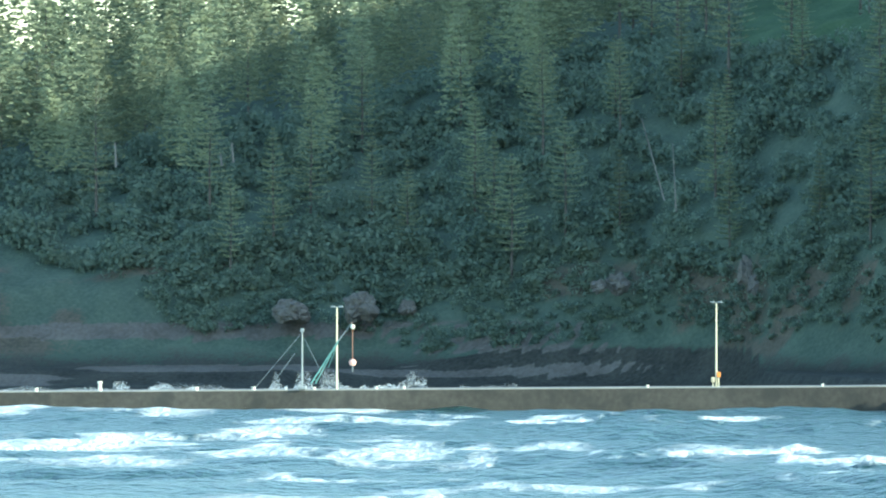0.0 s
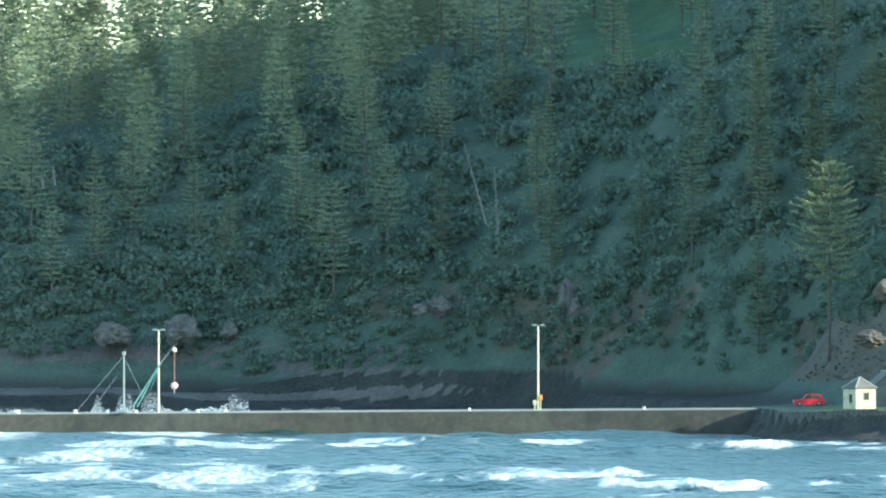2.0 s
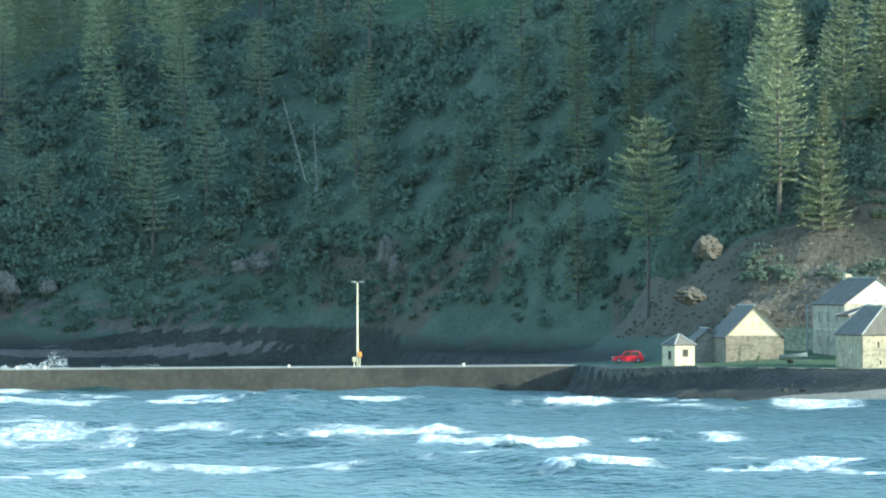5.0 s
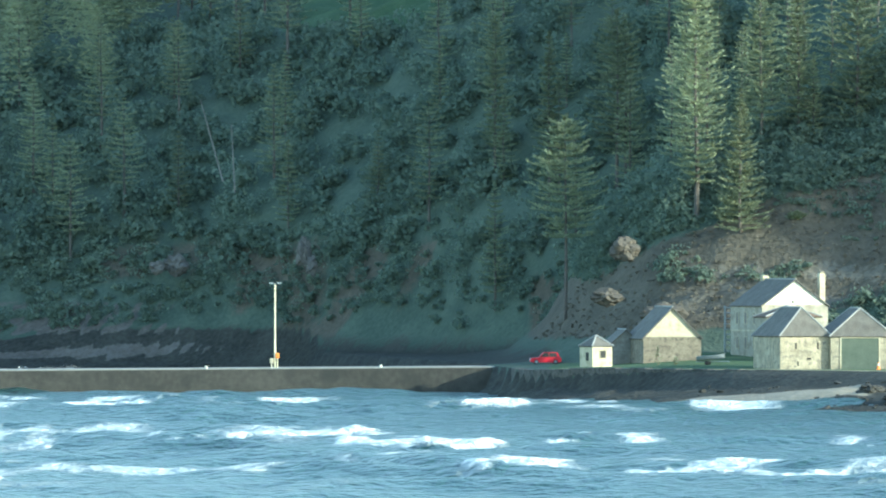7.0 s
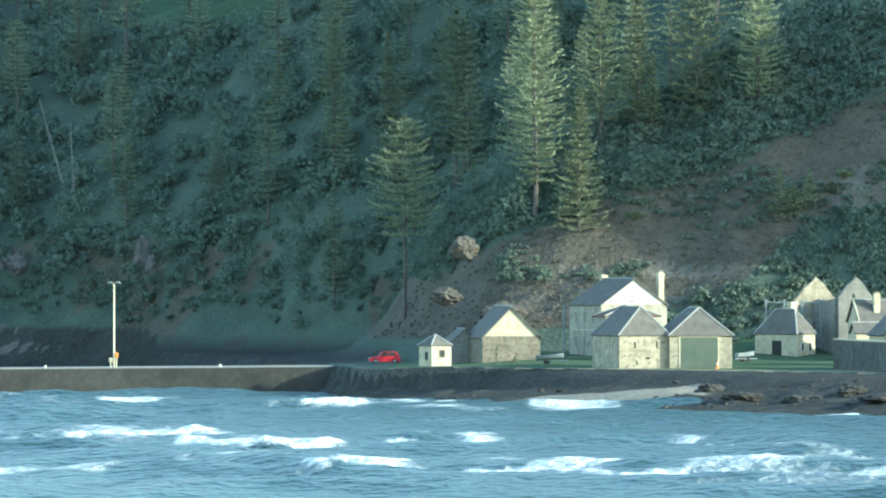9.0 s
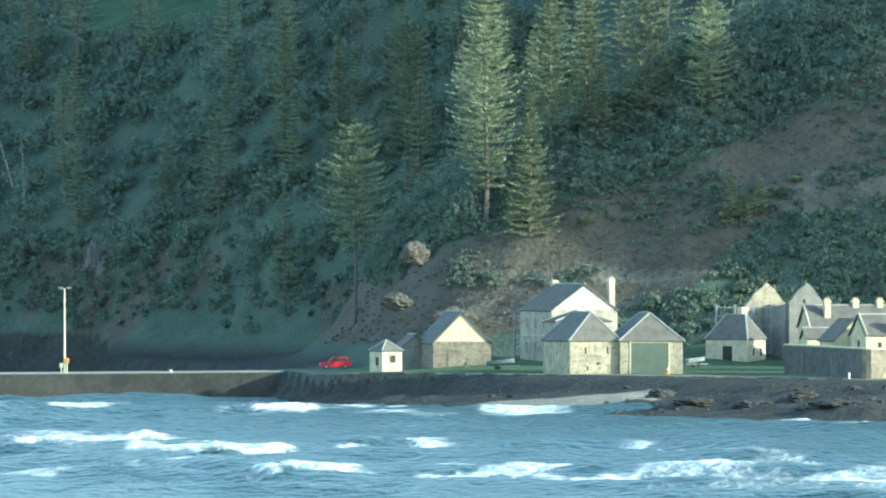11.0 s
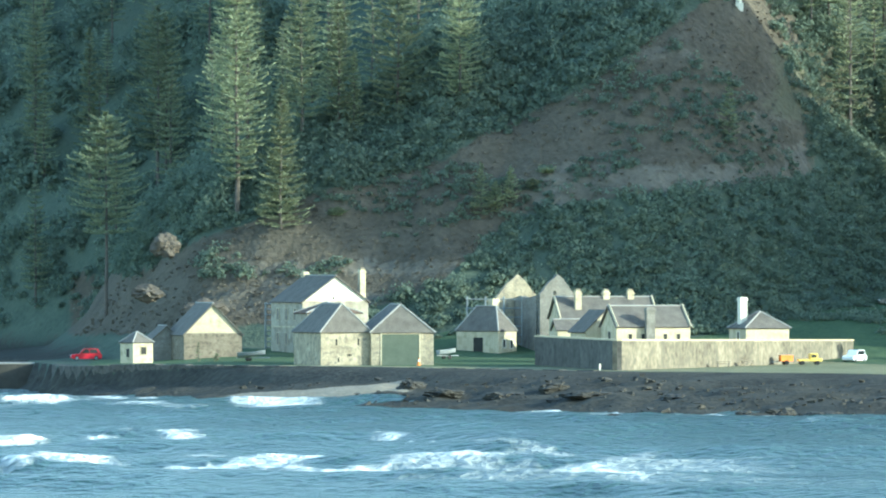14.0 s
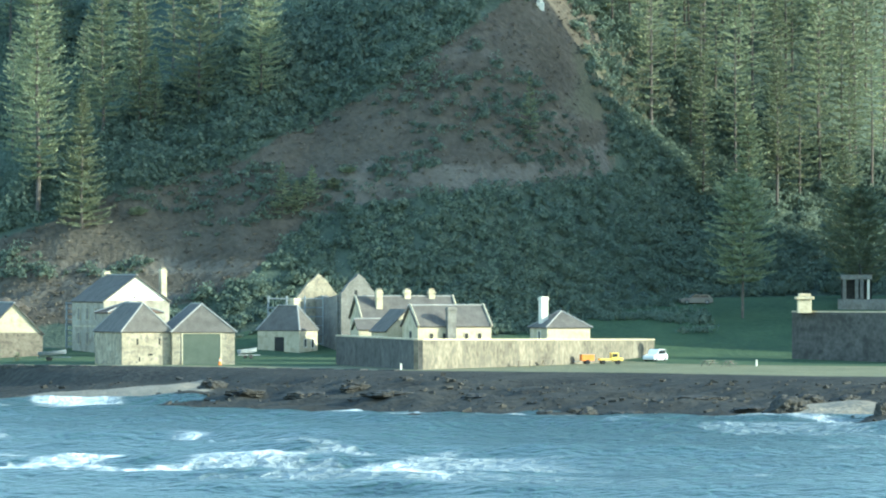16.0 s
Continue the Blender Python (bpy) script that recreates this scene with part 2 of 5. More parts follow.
# ---- ground ----
def layered(name, base, layers, scale=0.15, rough=0.95):
    """A ground material: a base pair of colours, then pairs laid over it where a named attribute of the mesh says so."""
    m = bpy.data.materials.new(name)
    m.use_nodes = True
    n, l = m.node_tree.nodes, m.node_tree.links
    b = n["Principled BSDF"]
    geo = n.new("ShaderNodeNewGeometry")
    big, small = n.new("ShaderNodeTexNoise"), n.new("ShaderNodeTexNoise")
    for k, sc, d in ((big, scale, 6), (small, scale * 9, 5)):
        k.inputs["Scale"].default_value, k.inputs["Detail"].default_value = sc, d
        l.new(geo.outputs["Position"], k.inputs["Vector"])
    add = n.new("ShaderNodeMath")
    add.operation = "ADD"
    l.new(big.outputs[0], add.inputs[0])
    l.new(small.outputs[0], add.inputs[1])
    ramp = n.new("ShaderNodeMapRange")
    ramp.inputs[1].default_value, ramp.inputs[2].default_value = 0.7, 1.3
    l.new(add.outputs[0], ramp.inputs[0])

    def pair(dark, light):
        mix = n.new("ShaderNodeMix")
        mix.data_type = "RGBA"
        mix.inputs[6].default_value, mix.inputs[7].default_value = (*dark, 1), (*light, 1)
        l.new(ramp.outputs[0], mix.inputs[0])
        return mix.outputs[2]
    out = pair(*base)
    for key, dark, light in layers:
        at = n.new("ShaderNodeAttribute")
        at.attribute_name = key
        edge = n.new("ShaderNodeMath")
        edge.operation = "MULTIPLY_ADD"
        edge.inputs[1].default_value = 0.55
        l.new(add.outputs[0], edge.inputs[0])
        l.new(at.outputs["Fac"], edge.inputs[2])
        cut = n.new("ShaderNodeMapRange")
        cut.inputs[1].default_value, cut.inputs[2].default_value = 0.95, 1.15
        l.new(edge.outputs[0], cut.inputs[0])
        over = n.new("ShaderNodeMix")
        over.data_type = "RGBA"
        l.new(cut.outputs[0], over.inputs[0])
        l.new(out, over.inputs[6])
        l.new(pair(dark, light), over.inputs[7])
        out = over.outputs[2]
    l.new(out, b.inputs["Base Color"])
    b.inputs["Roughness"].default_value = rough
    b.inputs["Specular IOR Level"].default_value = 0.15
    bp = n.new("ShaderNodeBump")
    bp.inputs["Strength"].default_value, bp.inputs["Distance"].default_value = 0.7, 0.5
    l.new(add.outputs[0], bp.inputs["Height"])
    l.new(bp.outputs[0], b.inputs["Normal"])
    return m


def shore_part(x, y):
    yw, yq = np.interp(x, WATER_X, WATER_Y), np.interp(x, WATER_X, QUAY_Y)
    return (y - yw) / (yq - yw)


def is_rock(x, y, z):
    p = shore_part(x, y)
    cliff = (x < -12) * smooth((11 - z) / 10) * 0.8 * (y > 1180)
    return np.maximum((p < 1.0) * np.where(x < -20, smooth((9 - z) / 4), 1.0), cliff)


def is_sand(x, y, z):
    p = shore_part(x, y)
    a = smooth((x - 2) / 3) * smooth((29 - x) / 5) * smooth((p - np.interp(x, [6, 27], [0.02, 0.42])) / 0.1) * smooth((np.interp(x, [2, 10, 27], [0.35, 0.5, 0.86]) - p) / 0.1)
    b = smooth((x - 84) / 6) * smooth((p - 0.02) / 0.1) * smooth((0.42 - p) / 0.15)
    path = smooth(1 - np.abs(y - 1130 + (x - 88) * 0.4) / 6) * smooth((x - 86) / 3) * 0.8
    return np.maximum(np.maximum(a, b), path)


def is_grass(x, y, z):
    foot = np.interp(x, SPUR_X, SPUR_FOOT)
    p = shore_part(x, y)
    level = (p >= 0.99) * smooth((x + 16) / 4) * smooth((foot + 1 - y) / 5)
    hilltop = smooth((x + 68) / 10) * smooth((-30 - x) / 10) * smooth((z - 54) / 4)
    return np.maximum(level, hilltop)


def is_ledge(x, y, z):
    """Pale bedding layers in the rock of the far shore."""
    return smooth((-55 - x) / 20) * (y > 1200) * smooth((13 - z) / 4) * smooth((fractal(x * 0.15, z * 4, 7, 61, 3) - 0.56) / 0.06)


def is_clearing(x, y, z):
    x = x + 10 * (fractal(x, y, 9, 95) - 0.5)
    return smooth((x - 79) / 7) * smooth((101 - x - 0.25 * (45 - z)) / 8) * (y > 1150) * smooth((z - 36) / 3) * smooth((50 - z) / 3)


def is_dry(x, y, z):
    p = shore_part(x, y)
    return (p >= 0.99) * (p < 1.0 + np.interp(x, [0, 40, 55, 80, 110], [0.25, 0.4, 1.1, 1.5, 1.4])) * smooth((x + 16) / 4) * smooth((y < 1150) * 1.0) * 0.75


def is_heath(x, y, z):
    foot = np.interp(x, SPUR_X, SPUR_FOOT)
    belt = np.interp(x, [-20, 20, 34, 44, 60, 90], [5, 8, 13, 22, 25, 28])
    earth = smooth((-15 - x) / 10) * (y > 1230) * smooth((26 - z) / 8) * smooth((z - 3) / 4) * smooth((fractal(x * 0.7, y, 18, 93, 3) - 0.5) / 0.15) * 0.7
    return earth + smooth((y - foot) / 4) * smooth((z - belt) / 3) * smooth((np.interp(x, [-10, 0, 17, 36, 56, 68, 80], [15, 19, 26, 32, 42, 50, 60]) + 3 * fractal(x, y, 6, 91) - z) / 2) * smooth((x + 22) / 6) * smooth((92 - x) / 10)


def is_straw(x, y, z):
    """Streaks of pale dry grass that follow the contours of the brown slope."""
    streak = fractal(x * 0.14 + z * 0.05, z * 1.5, 5, 71, 4)
    return smooth((is_heath(x, y, z) - 0.4) / 0.2) * smooth((streak - 0.54) / 0.12) * 0.85 * smooth((x + 4) / 20) * (y < 1230)


GROUND = layered("hillside", ((0.05, 0.07, 0.054), (0.095, 0.12, 0.088)), [
    ("heath", (0.058, 0.051, 0.038), (0.118, 0.104, 0.08)),
    ("straw", (0.085, 0.077, 0.061), (0.158, 0.144, 0.117)),
    ("rock", (0.022, 0.023, 0.02), (0.062, 0.06, 0.05)),
    ("ledge", (0.075, 0.066, 0.057), (0.14, 0.125, 0.11)),
    ("sand", (0.19, 0.165, 0.122), (0.31, 0.272, 0.208)),
    ("grass", (0.046, 0.078, 0.042), (0.083, 0.122, 0.06)),
    ("clearing", (0.075, 0.075, 0.05), (0.12, 0.115, 0.08)),
    ("dry", (0.13, 0.14, 0.08), (0.24, 0.225, 0.135))])
gx = axis(np.concatenate([np.arange(-215, 135.1, 1.2), np.arange(138, 262, 5.0)]), -4000, 4000)
gy = np.concatenate([np.geomspace(60, 3000, 8)[::-1] * -1, np.arange(-40, 200, 24), np.linspace(230, 880, 14), np.arange(900, 1480, 1.25), 1480 + np.geomspace(3, 3500, 22)])
tagged(sheet("ground", gx, gy, height, GROUND, {"rock": is_rock, "sand": is_sand, "grass": is_grass, "heath": is_heath, "straw": is_straw, "ledge": is_ledge, "clearing": is_clearing, "dry": is_dry}),
       "steep wooded hillside above a grassy quay and dark rock shore", "ground", kind="structure")


# ---- sea ----
# breaking waves: x, y, half width and height
BREAKERS = [(-113.0, 898, 11.4, 2.6), (-99.4, 829, 6.6, 1.8), (-98.6, 955, 8.9, 1.0), (-69.6, 1069, 9.3, 1.6), (-45.5, 847, 6.2, 2.6), (-60.8, 816, 3.3, 1.6),
            (-37.7, 863, 13.3, 2.2), (-26.0, 765, 3.8, 1.6), (-57.6, 687, 5.1, 1.8), (-19.3, 816, 6.0, 3.0), (-10.5, 718, 5.3, 3.0), (-26.8, 829, 5.5, 1.8),
            (-20.5, 1044, 9.1, 1.4), (-48.8, 1052, 10.5, 1.2), (-4.7, 836, 6.7, 1.6), (1.7, 716, 5.3, 1.8), (-13.5, 709, 3.3, 2.0), (10.9, 724, 7.7, 1.2),
            (26.7, 732, 2.9, 1.6), (34.1, 694, 4.2, 1.2), (10.0, 1024, 6.2, 1.2), (45.6, 979, 4.6, 1.0), (-71.0, 756, 6.1, 1.0), (21.6, 816, 4.4, 0.8)]


def breaking(x, y):
    """Height of the breaking crests, and how white the water is on and round them."""
    z, white = np.zeros_like(x), np.zeros_like(x)
    bumpy, torn = fractal(x, y * 0.5, 2.2, 41, 3), fractal(x * 0.6, y * 0.35, 3.5, 44, 4)
    for bx, by, half, h in BREAKERS:
        near = (np.abs(x - bx) < half * 1.6) & (np.abs(y - by) < 60)
        if not near.any():
            continue
        dx, dy, bb = x[near] - bx, y[near] - by, bumpy[near]
        bend = 9 * np.sin(dx / half * 2.2 + bx) + 16 * (bb - 0.5)
        across = np.clip(1.25 - (np.abs(dx) / half) ** 1.5, 0, 1)
        ridge = np.exp(-((dy - bend) / np.where(dy > bend, 7.0, 3.0)) ** 2) * across
        z[near] = np.maximum(z[near], h * 0.5 * ridge * (0.2 + 1.2 * bb) * 0.6)
        trail = np.exp(-((dy - bend - 12) / 34.0) ** 2) * across * smooth((torn[near] - 0.36) / 0.2)
        white[near] = np.maximum(white[near], np.maximum(smooth((ridge - 0.2) / 0.5) * smooth((torn[near] - 0.25) / 0.3), trail * 0.8))
    return z, white


def swell(x, y):
    warp = 60 * fractal(x * 1.2, y * 0.4, 60, 21, 3)
    k = y + warp + 0.3 * x
    a = 0.2 + 2.2 * np.clip(fractal(x, y * 0.35, 24, 22, 2) - 0.32, 0, 1)
    crest = np.maximum(np.sin(k * math.tau / 48.0), 0) ** 3
    z = a * (1.0 * crest - 0.25) + 1.3 * (fractal(x * 0.6, y * 0.7, 8, 23, 4) - 0.5) + 0.45 * (fractal(x * 0.7, y * 0.8, 2.4, 25, 2) - 0.5)
    z = z + breaking(x, y)[0]
    return np.where((y > 300), z * np.where(y < 1180, 1, 0.4), -0.2) * smooth(1.3 - shore_part(x, y) * 0.9)


def foam(x, y, z):
    patch = fractal(x * 0.8, y * 0.2, 26, 31, 3)
    streak = fractal(x * 0.5, y * 0.3, 5, 33, 4)
    yw = np.interp(x, WATER_X, WATER_Y)
    wash = smooth(1 - np.abs(y - yw + 8) / 13.0) * 0.75
    zone = smooth((y - 600) / 120) * np.interp(x, [-160, -20, 40, 110], [1.0, 0.9, 0.6, 0.35])
    f = 0.7 * smooth((patch - 0.44) / 0.14) * smooth((streak - 0.42) / 0.2)
    f = f + 0.5 * smooth((z - 0.75) / 0.5) * smooth((patch - 0.36) / 0.18)
    bay = (y > 1180) * smooth((streak - 0.35) / 0.3)
    return np.maximum(np.maximum(f * zone, breaking(x, y)[1]), np.maximum(wash * smooth((streak - 0.42) / 0.15), bay * 0.8))


def sea_material():
    m = bpy.data.materials.new("sea_water")
    m.use_nodes = True
    n, l = m.node_tree.nodes, m.node_tree.links
    b = n["Principled BSDF"]
    geo, at = n.new("ShaderNodeNewGeometry"), n.new("ShaderNodeAttribute")
    at.attribute_name = "foam"
    n1, n2 = n.new("ShaderNodeTexNoise"), n.new("ShaderNodeTexNoise")
    for k, sc, d in ((n1, 0.7, 6), (n2, 0.08, 3)):
        k.inputs["Scale"].default_value, k.inputs["Detail"].default_value = sc, d
        l.new(geo.outputs["Position"], k.inputs["Vector"])
    body = n.new("ShaderNodeMix")
    body.data_type = "RGBA"
    body.inputs[6].default_value, body.inputs[7].default_value = (0.014, 0.038, 0.038, 1), (0.042, 0.094, 0.09, 1)
    l.new(n2.outputs[0], body.inputs[0])
    edge = n.new("ShaderNodeMath")
    edge.operation = "MULTIPLY_ADD"
    edge.inputs[1].default_value = 0.6
    l.new(n1.outputs[0], edge.inputs[0])
    l.new(at.outputs["Fac"], edge.inputs[2])
    cut = n.new("ShaderNodeMapRange")
    cut.inputs[1].default_value, cut.inputs[2].default_value = 0.52, 1.08
    l.new(edge.outputs[0], cut.inputs[0])
    mix = n.new("ShaderNodeMix")
    mix.data_type = "RGBA"
    mix.inputs[7].default_value = (0.62, 0.66, 0.65, 1)
    l.new(cut.outputs[0], mix.inputs[0])
    l.new(body.outputs[2], mix.inputs[6])
    l.new(mix.outputs[2], b.inputs["Base Color"])
    rr = n.new("ShaderNodeMapRange")
    rr.inputs[3].default_value, rr.inputs[4].default_value = 0.28, 0.95
    l.new(cut.outputs[0], rr.inputs[0])
    l.new(rr.outputs[0], b.inputs["Roughness"])
    b.inputs["IOR"].default_value = 1.33
    bp = n.new("ShaderNodeBump")
    bp.inputs["Strength"].default_value, bp.inputs["Distance"].default_value = 1.0, 1.5
    l.new(n1.outputs[0], bp.inputs["Height"])
    l.new(bp.outputs[0], b.inputs["Normal"])
    return m


SEA = sea_material()
sx = axis(np.arange(-175, 115.1, 0.7), -4500, 4500)
sy = np.concatenate([np.geomspace(40, 4500, 8)[::-1] * -1, np.linspace(0, 600, 12), np.arange(620, 1180, 1.5), np.arange(1182, 1345, 3.0), 1345 + np.geomspace(20, 3500, 8)])
tagged(sheet("water", sx, sy, swell, SEA, {"foam": foam}), "choppy blue sea with white breakers and foam streaks", "sea", kind="structure")


# ---- buildings ----
def roof_shell(bm, pts, thick=0.14):
    vs = [bm.verts.new(p) for p in pts]
    f = bm.faces.new(vs)
    bm.normal_update()
    n = f.normal.copy()
    if n.z < 0:
        n = -n
    low = [bm.verts.new(Vector(p) - n * thick) for p in pts]
    bm.faces.new(low[::-1])
    for i in range(len(pts)):
        j = (i + 1) % len(pts)
        bm.faces.new((vs[i], vs[j], low[j], low[i]))


def cap_line(bm, a, b, w=0.16):
    tube(bm, a, b, w, sides=6)


def building(name, label, category, u, x, y, z, turn, w, l, h, rise, wall, roof, gables=None, hip=0.0, over=0.25, group="", ridge="y", sink=1.0, trim=True):
    """Walls with thickness from a front left corner, w along the front, l backwards; a gable (ridge along y or x) or hip roof."""
    e = thing(name, pose(x, y, z, 0, 0, turn), label, category, group)
    t = 0.45
    part("wall", boxes((0, w, 0, t, -sink, h)), wall, e)
    part("wall", boxes((0, w, l - t, l, -sink, h)), wall, e)
    part("wall", boxes((0, t, t, l - t, -sink, h)), wall, e)
    part("wall", boxes((w - t, w, t, l - t, -sink, h)), wall, e)
    o = over
    lift = rise * o / (w / 2 if ridge == "y" else l / 2)
    top = h + rise
    eave = h - lift
    caps = []
    if hip:
        if ridge == "y":
            r0, r1 = Vector((w / 2, hip, top)), Vector((w / 2, l - hip, top))
        else:
            r0, r1 = Vector((hip, l / 2, top)), Vector((w - hip, l / 2, top))
        c = [Vector(p) for p in ((-o, -o, eave), (w + o, -o, eave), (w + o, l + o, eave), (-o, l + o, eave))]
        if ridge == "y":
            faces = [(c[0], c[1], r0), (c[1], c[2], r1, r0), (c[2], c[3], r1), (c[3], c[0], r0, r1)]
        else:
            faces = [(c[0], c[1], r1, r0), (c[1], c[2], r1), (c[2], c[3], r0, r1), (c[3], c[0], r0)]
        caps = [(r0, r1)] + ([(c[0], r0), (c[1], r0), (c[2], r1), (c[3], r1)] if ridge == "y" else [(c[0], r0), (c[3], r0), (c[1], r1), (c[2], r1)])
    elif ridge == "y":
        r0, r1 = Vector((w / 2, -o, top)), Vector((w / 2, l + o, top))
        faces = [(Vector((-o, -o, eave)), r0, r1, Vector((-o, l + o, eave))), (r0, Vector((w + o, -o, eave)), Vector((w + o, l + o, eave)), r1)]
        for yy in (0.06, l - 0.06 - t):
            bm = bmesh.new()
            prism(bm, [(0, h), (w, h), (w / 2, top - 0.12)], yy, yy + t)
            part("gable", bm, gables or wall, e)
        caps = [(r0, r1)]
    else:
        r0, r1 = Vector((-o, l / 2, top)), Vector((w + o, l / 2, top))
        faces = [(Vector((-o, -o, eave)), Vector((w + o, -o, eave)), r1, r0), (r0, r1, Vector((w + o, l + o, eave)), Vector((-o, l + o, eave)))]
        for xx in (0.06, w - 0.06 - t):
            bm = bmesh.new()
            prism(bm, [(0, h), (l, h), (l / 2, top - 0.12)], xx, xx + t, "x")
            part("gable", bm, gables or wall, e)
        caps = [(r0, r1)]
    for f in faces:
        bm = bmesh.new()
        roof_shell(bm, f)
        part("roof", bm, roof, e)
    if trim:
        for a, b in caps:
            bm = bmesh.new()
            cap_line(bm, a + Vector((0, 0, 0.03)), b + Vector((0, 0, 0.03)), 0.11)
            part("ridge_cap", bm, CAP, e)
    return e


def opening(e, x0, x1, z0, z1, mat=None, side="front", w=0, l=0, name="window", frame=None, fr=0.1):
    """A recessed leaf in a wall with a frame that stands proud round it."""
    def put(nm, a0, a1, b0, b1, d0, d1, mt, parent):
        if side == "front":
            return part(nm, boxes((a0, a1, d0, d1, b0, b1)), mt, parent)
        if side == "left":
            return part(nm, boxes((d0, d1, a0, a1, b0, b1)), mt, parent)
        return part(nm, boxes((w - d1, w - d0, a0, a1, b0, b1)), mt, parent)
    o = put(name, x0, x1, z0, z1, -0.03, 0.02, mat or DARK, e)
    if frame:
        for r in ((x0 - fr, x0, z0 - fr, z1 + fr), (x1, x1 + fr, z0 - fr, z1 + fr), (x0, x1, z1, z1 + fr), (x0, x1, z0 - fr, z0)):
            put("frame", *r, -0.08, 0.01, frame, o)
    return o


def chimney(e, x, y, z0, z1, a=0.9, b=0.7, mat=None, pot=True):
    c = part("chimney", boxes((x - a / 2, x + a / 2, y - b / 2, y + b / 2, z0, z1), bevel=0.03), mat or CREAM, e)
    part("cap", boxes((x - a / 2 - 0.1, x + a / 2 + 0.1, y - b / 2 - 0.1, y + b / 2 + 0.1, z1 - 0.45, z1 - 0.25), bevel=0.02), mat or CREAM, c)
    if pot:
        part("pot", boxes((x - a / 2 + 0.1, x + a / 2 - 0.1, y - b / 2 + 0.1, y + b / 2 - 0.1, z1 + 0.004, z1 + 0.25)), STONE, c)


hut = building("hut", "small cream hut with a pyramid shingle roof on the quay", "hut", 0, -8.0, 1114, 4.0, 33, 3.1, 3.1, 2.85, 1.3, CREAM, SHINGLE, hip=1.5, over=0.15)
opening(hut, 1.2, 2.0, 1.2, 2.1, DARK, frame=STONE)
gable_shed = building("gable_shed", "stone shed with a cream gable and shingle roof", "shed", 0, -1.3, 1125, 4.6, 13, 7.9, 10, 3.25, 4.0, RUBBLE, SHINGLE, gables=CREAM)
boat_shed = building("boat_shed", "old stone boat shed with hipped grey shingle roof", "boat shed", 0, 16.4, 1091, 4.0, 18, 6.75, 10.9, 4.5, 3.45, STONE, SHINGLE, hip=1.5, group="boat sheds")
for a in (2.0, 5.0):
    opening(boat_shed, a, a + 0.22, 2.6, 3.4)
opening(boat_shed, 2.3, 2.5, 0.4, 1.0)
opening(boat_shed, 3.6, 4.2, 1.2, 1.45)
wide_shed = building("boat_shed", "stone boat shed with a wide dull green door", "boat shed", 0, 22.9, 1092.3, 4.0, 8, 8.2, 11, 4.4, 3.45, STONE, SHINGLE, hip=1.5, group="boat sheds")
opening(wide_shed, 1.4, 6.3, 0.0, 4.0, DOOR_GREEN, name="door", frame=CREAM, fr=0.18)
# walls in the shade-darkened limewash, gables in the plain white
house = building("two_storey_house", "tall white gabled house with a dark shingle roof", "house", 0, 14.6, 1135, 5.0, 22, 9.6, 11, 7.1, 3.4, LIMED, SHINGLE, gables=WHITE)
chimney(house, 8.9, 0.6, 6, 11.3, 0.8, 0.8)
chimney(house, 4.8, 10.6, 9, 11.0, 0.8, 0.8, pot=False)
cottage = building("cottage", "low cream cottage with a steep hipped shingle roof", "cottage", 0, 40.7, 1130, 4.9, 50, 4.0, 7.1, 3.4, 3.1, CREAM, SHINGLE, hip=1.9, over=0.15)
opening(cottage, 2.6, 4.2, 0, 2.3, side="left", name="door")
chimney(cottage, 2.8, 3.0, 4.5, 7.5, 1.5, 0.9, pot=False)
long_house = building("long_house", "long cream house with shingle roof and tall chimneys", "house", 0, 48.6, 1120, 5.0, 12, 13.2, 6, 5.0, 2.7, CREAM, SHINGLE, ridge="x")
for a in (2.75, 7.0, 10.35):
    chimney(long_house, a, 1.5 if a < 3 else 3.0, 5.5, 8.5, 0.85, 0.8)
front_house = building("front_house", "cream cottage with shingle roof behind a stone wall", "house", 0, 54.3, 1085, 4.5, 17, 10.1, 6, 4.7, 2.5, CREAM, SHINGLE, ridge="x")
chimney(front_house, 4.4, -0.4, 0, 7.0, 1.2, 0.8, GREY_STONE, pot=False)
pavilion = building("pavilion", "small cream house with hipped roof and a white chimney", "house", 0, 72.6, 1110, 4.6, 20, 6.2, 5.6, 4.2, 2.0, CREAM, SHINGLE, hip=2.4)
chimney(pavilion, 1.0, 3.5, 4.5, 8.1, 1.0, 1.0, WHITE, pot=False)


def stone_wall(name, label, x0, y0, x1, y1, z0, h0, h1, t=0.6, mat=STONE):
    d = math.hypot(x1 - x0, y1 - y0)
    e = thing(name, pose(x0, y0, z0, 0, 0, math.degrees(math.atan2(y1 - y0, x1 - x0))), label, "wall")
    bm = bmesh.new()
    prism(bm, [(0, -1), (d, -1), (d, h1), (0, h0)], 0, t, "y")
    part("masonry", bm, mat, e)
    bm = bmesh.new()
    prism(bm, [(0, h0), (d, h1), (d, h1 + 0.2), (0, h0 + 0.2)], -0.08, t + 0.08, "y")
    part("coping", bm, CREAM, e)
    return e


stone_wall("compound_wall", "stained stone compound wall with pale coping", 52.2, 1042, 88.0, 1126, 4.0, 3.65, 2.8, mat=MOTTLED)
# the sunless return and the high wall get the shade-darkened stone
stone_wall("compound_wall", "stained stone compound wall coloured darker for shade, with pale coping", 44.0, 1090, 52.2, 1042, 4.2, 3.5, 3.45, mat=SHADED_WALL)
stone_wall("high_wall", "tall stone wall of an old enclosure, coloured darker for shade", 105.5, 1116, 150, 1075, 4.6, 6, 6, mat=SHADED_WALL)

# ---- pier ----
PIER_A, PIER_B = Vector((-185, 1150, 0)), Vector((-3, 1164.5, 0))
pd = (PIER_B - PIER_A).length


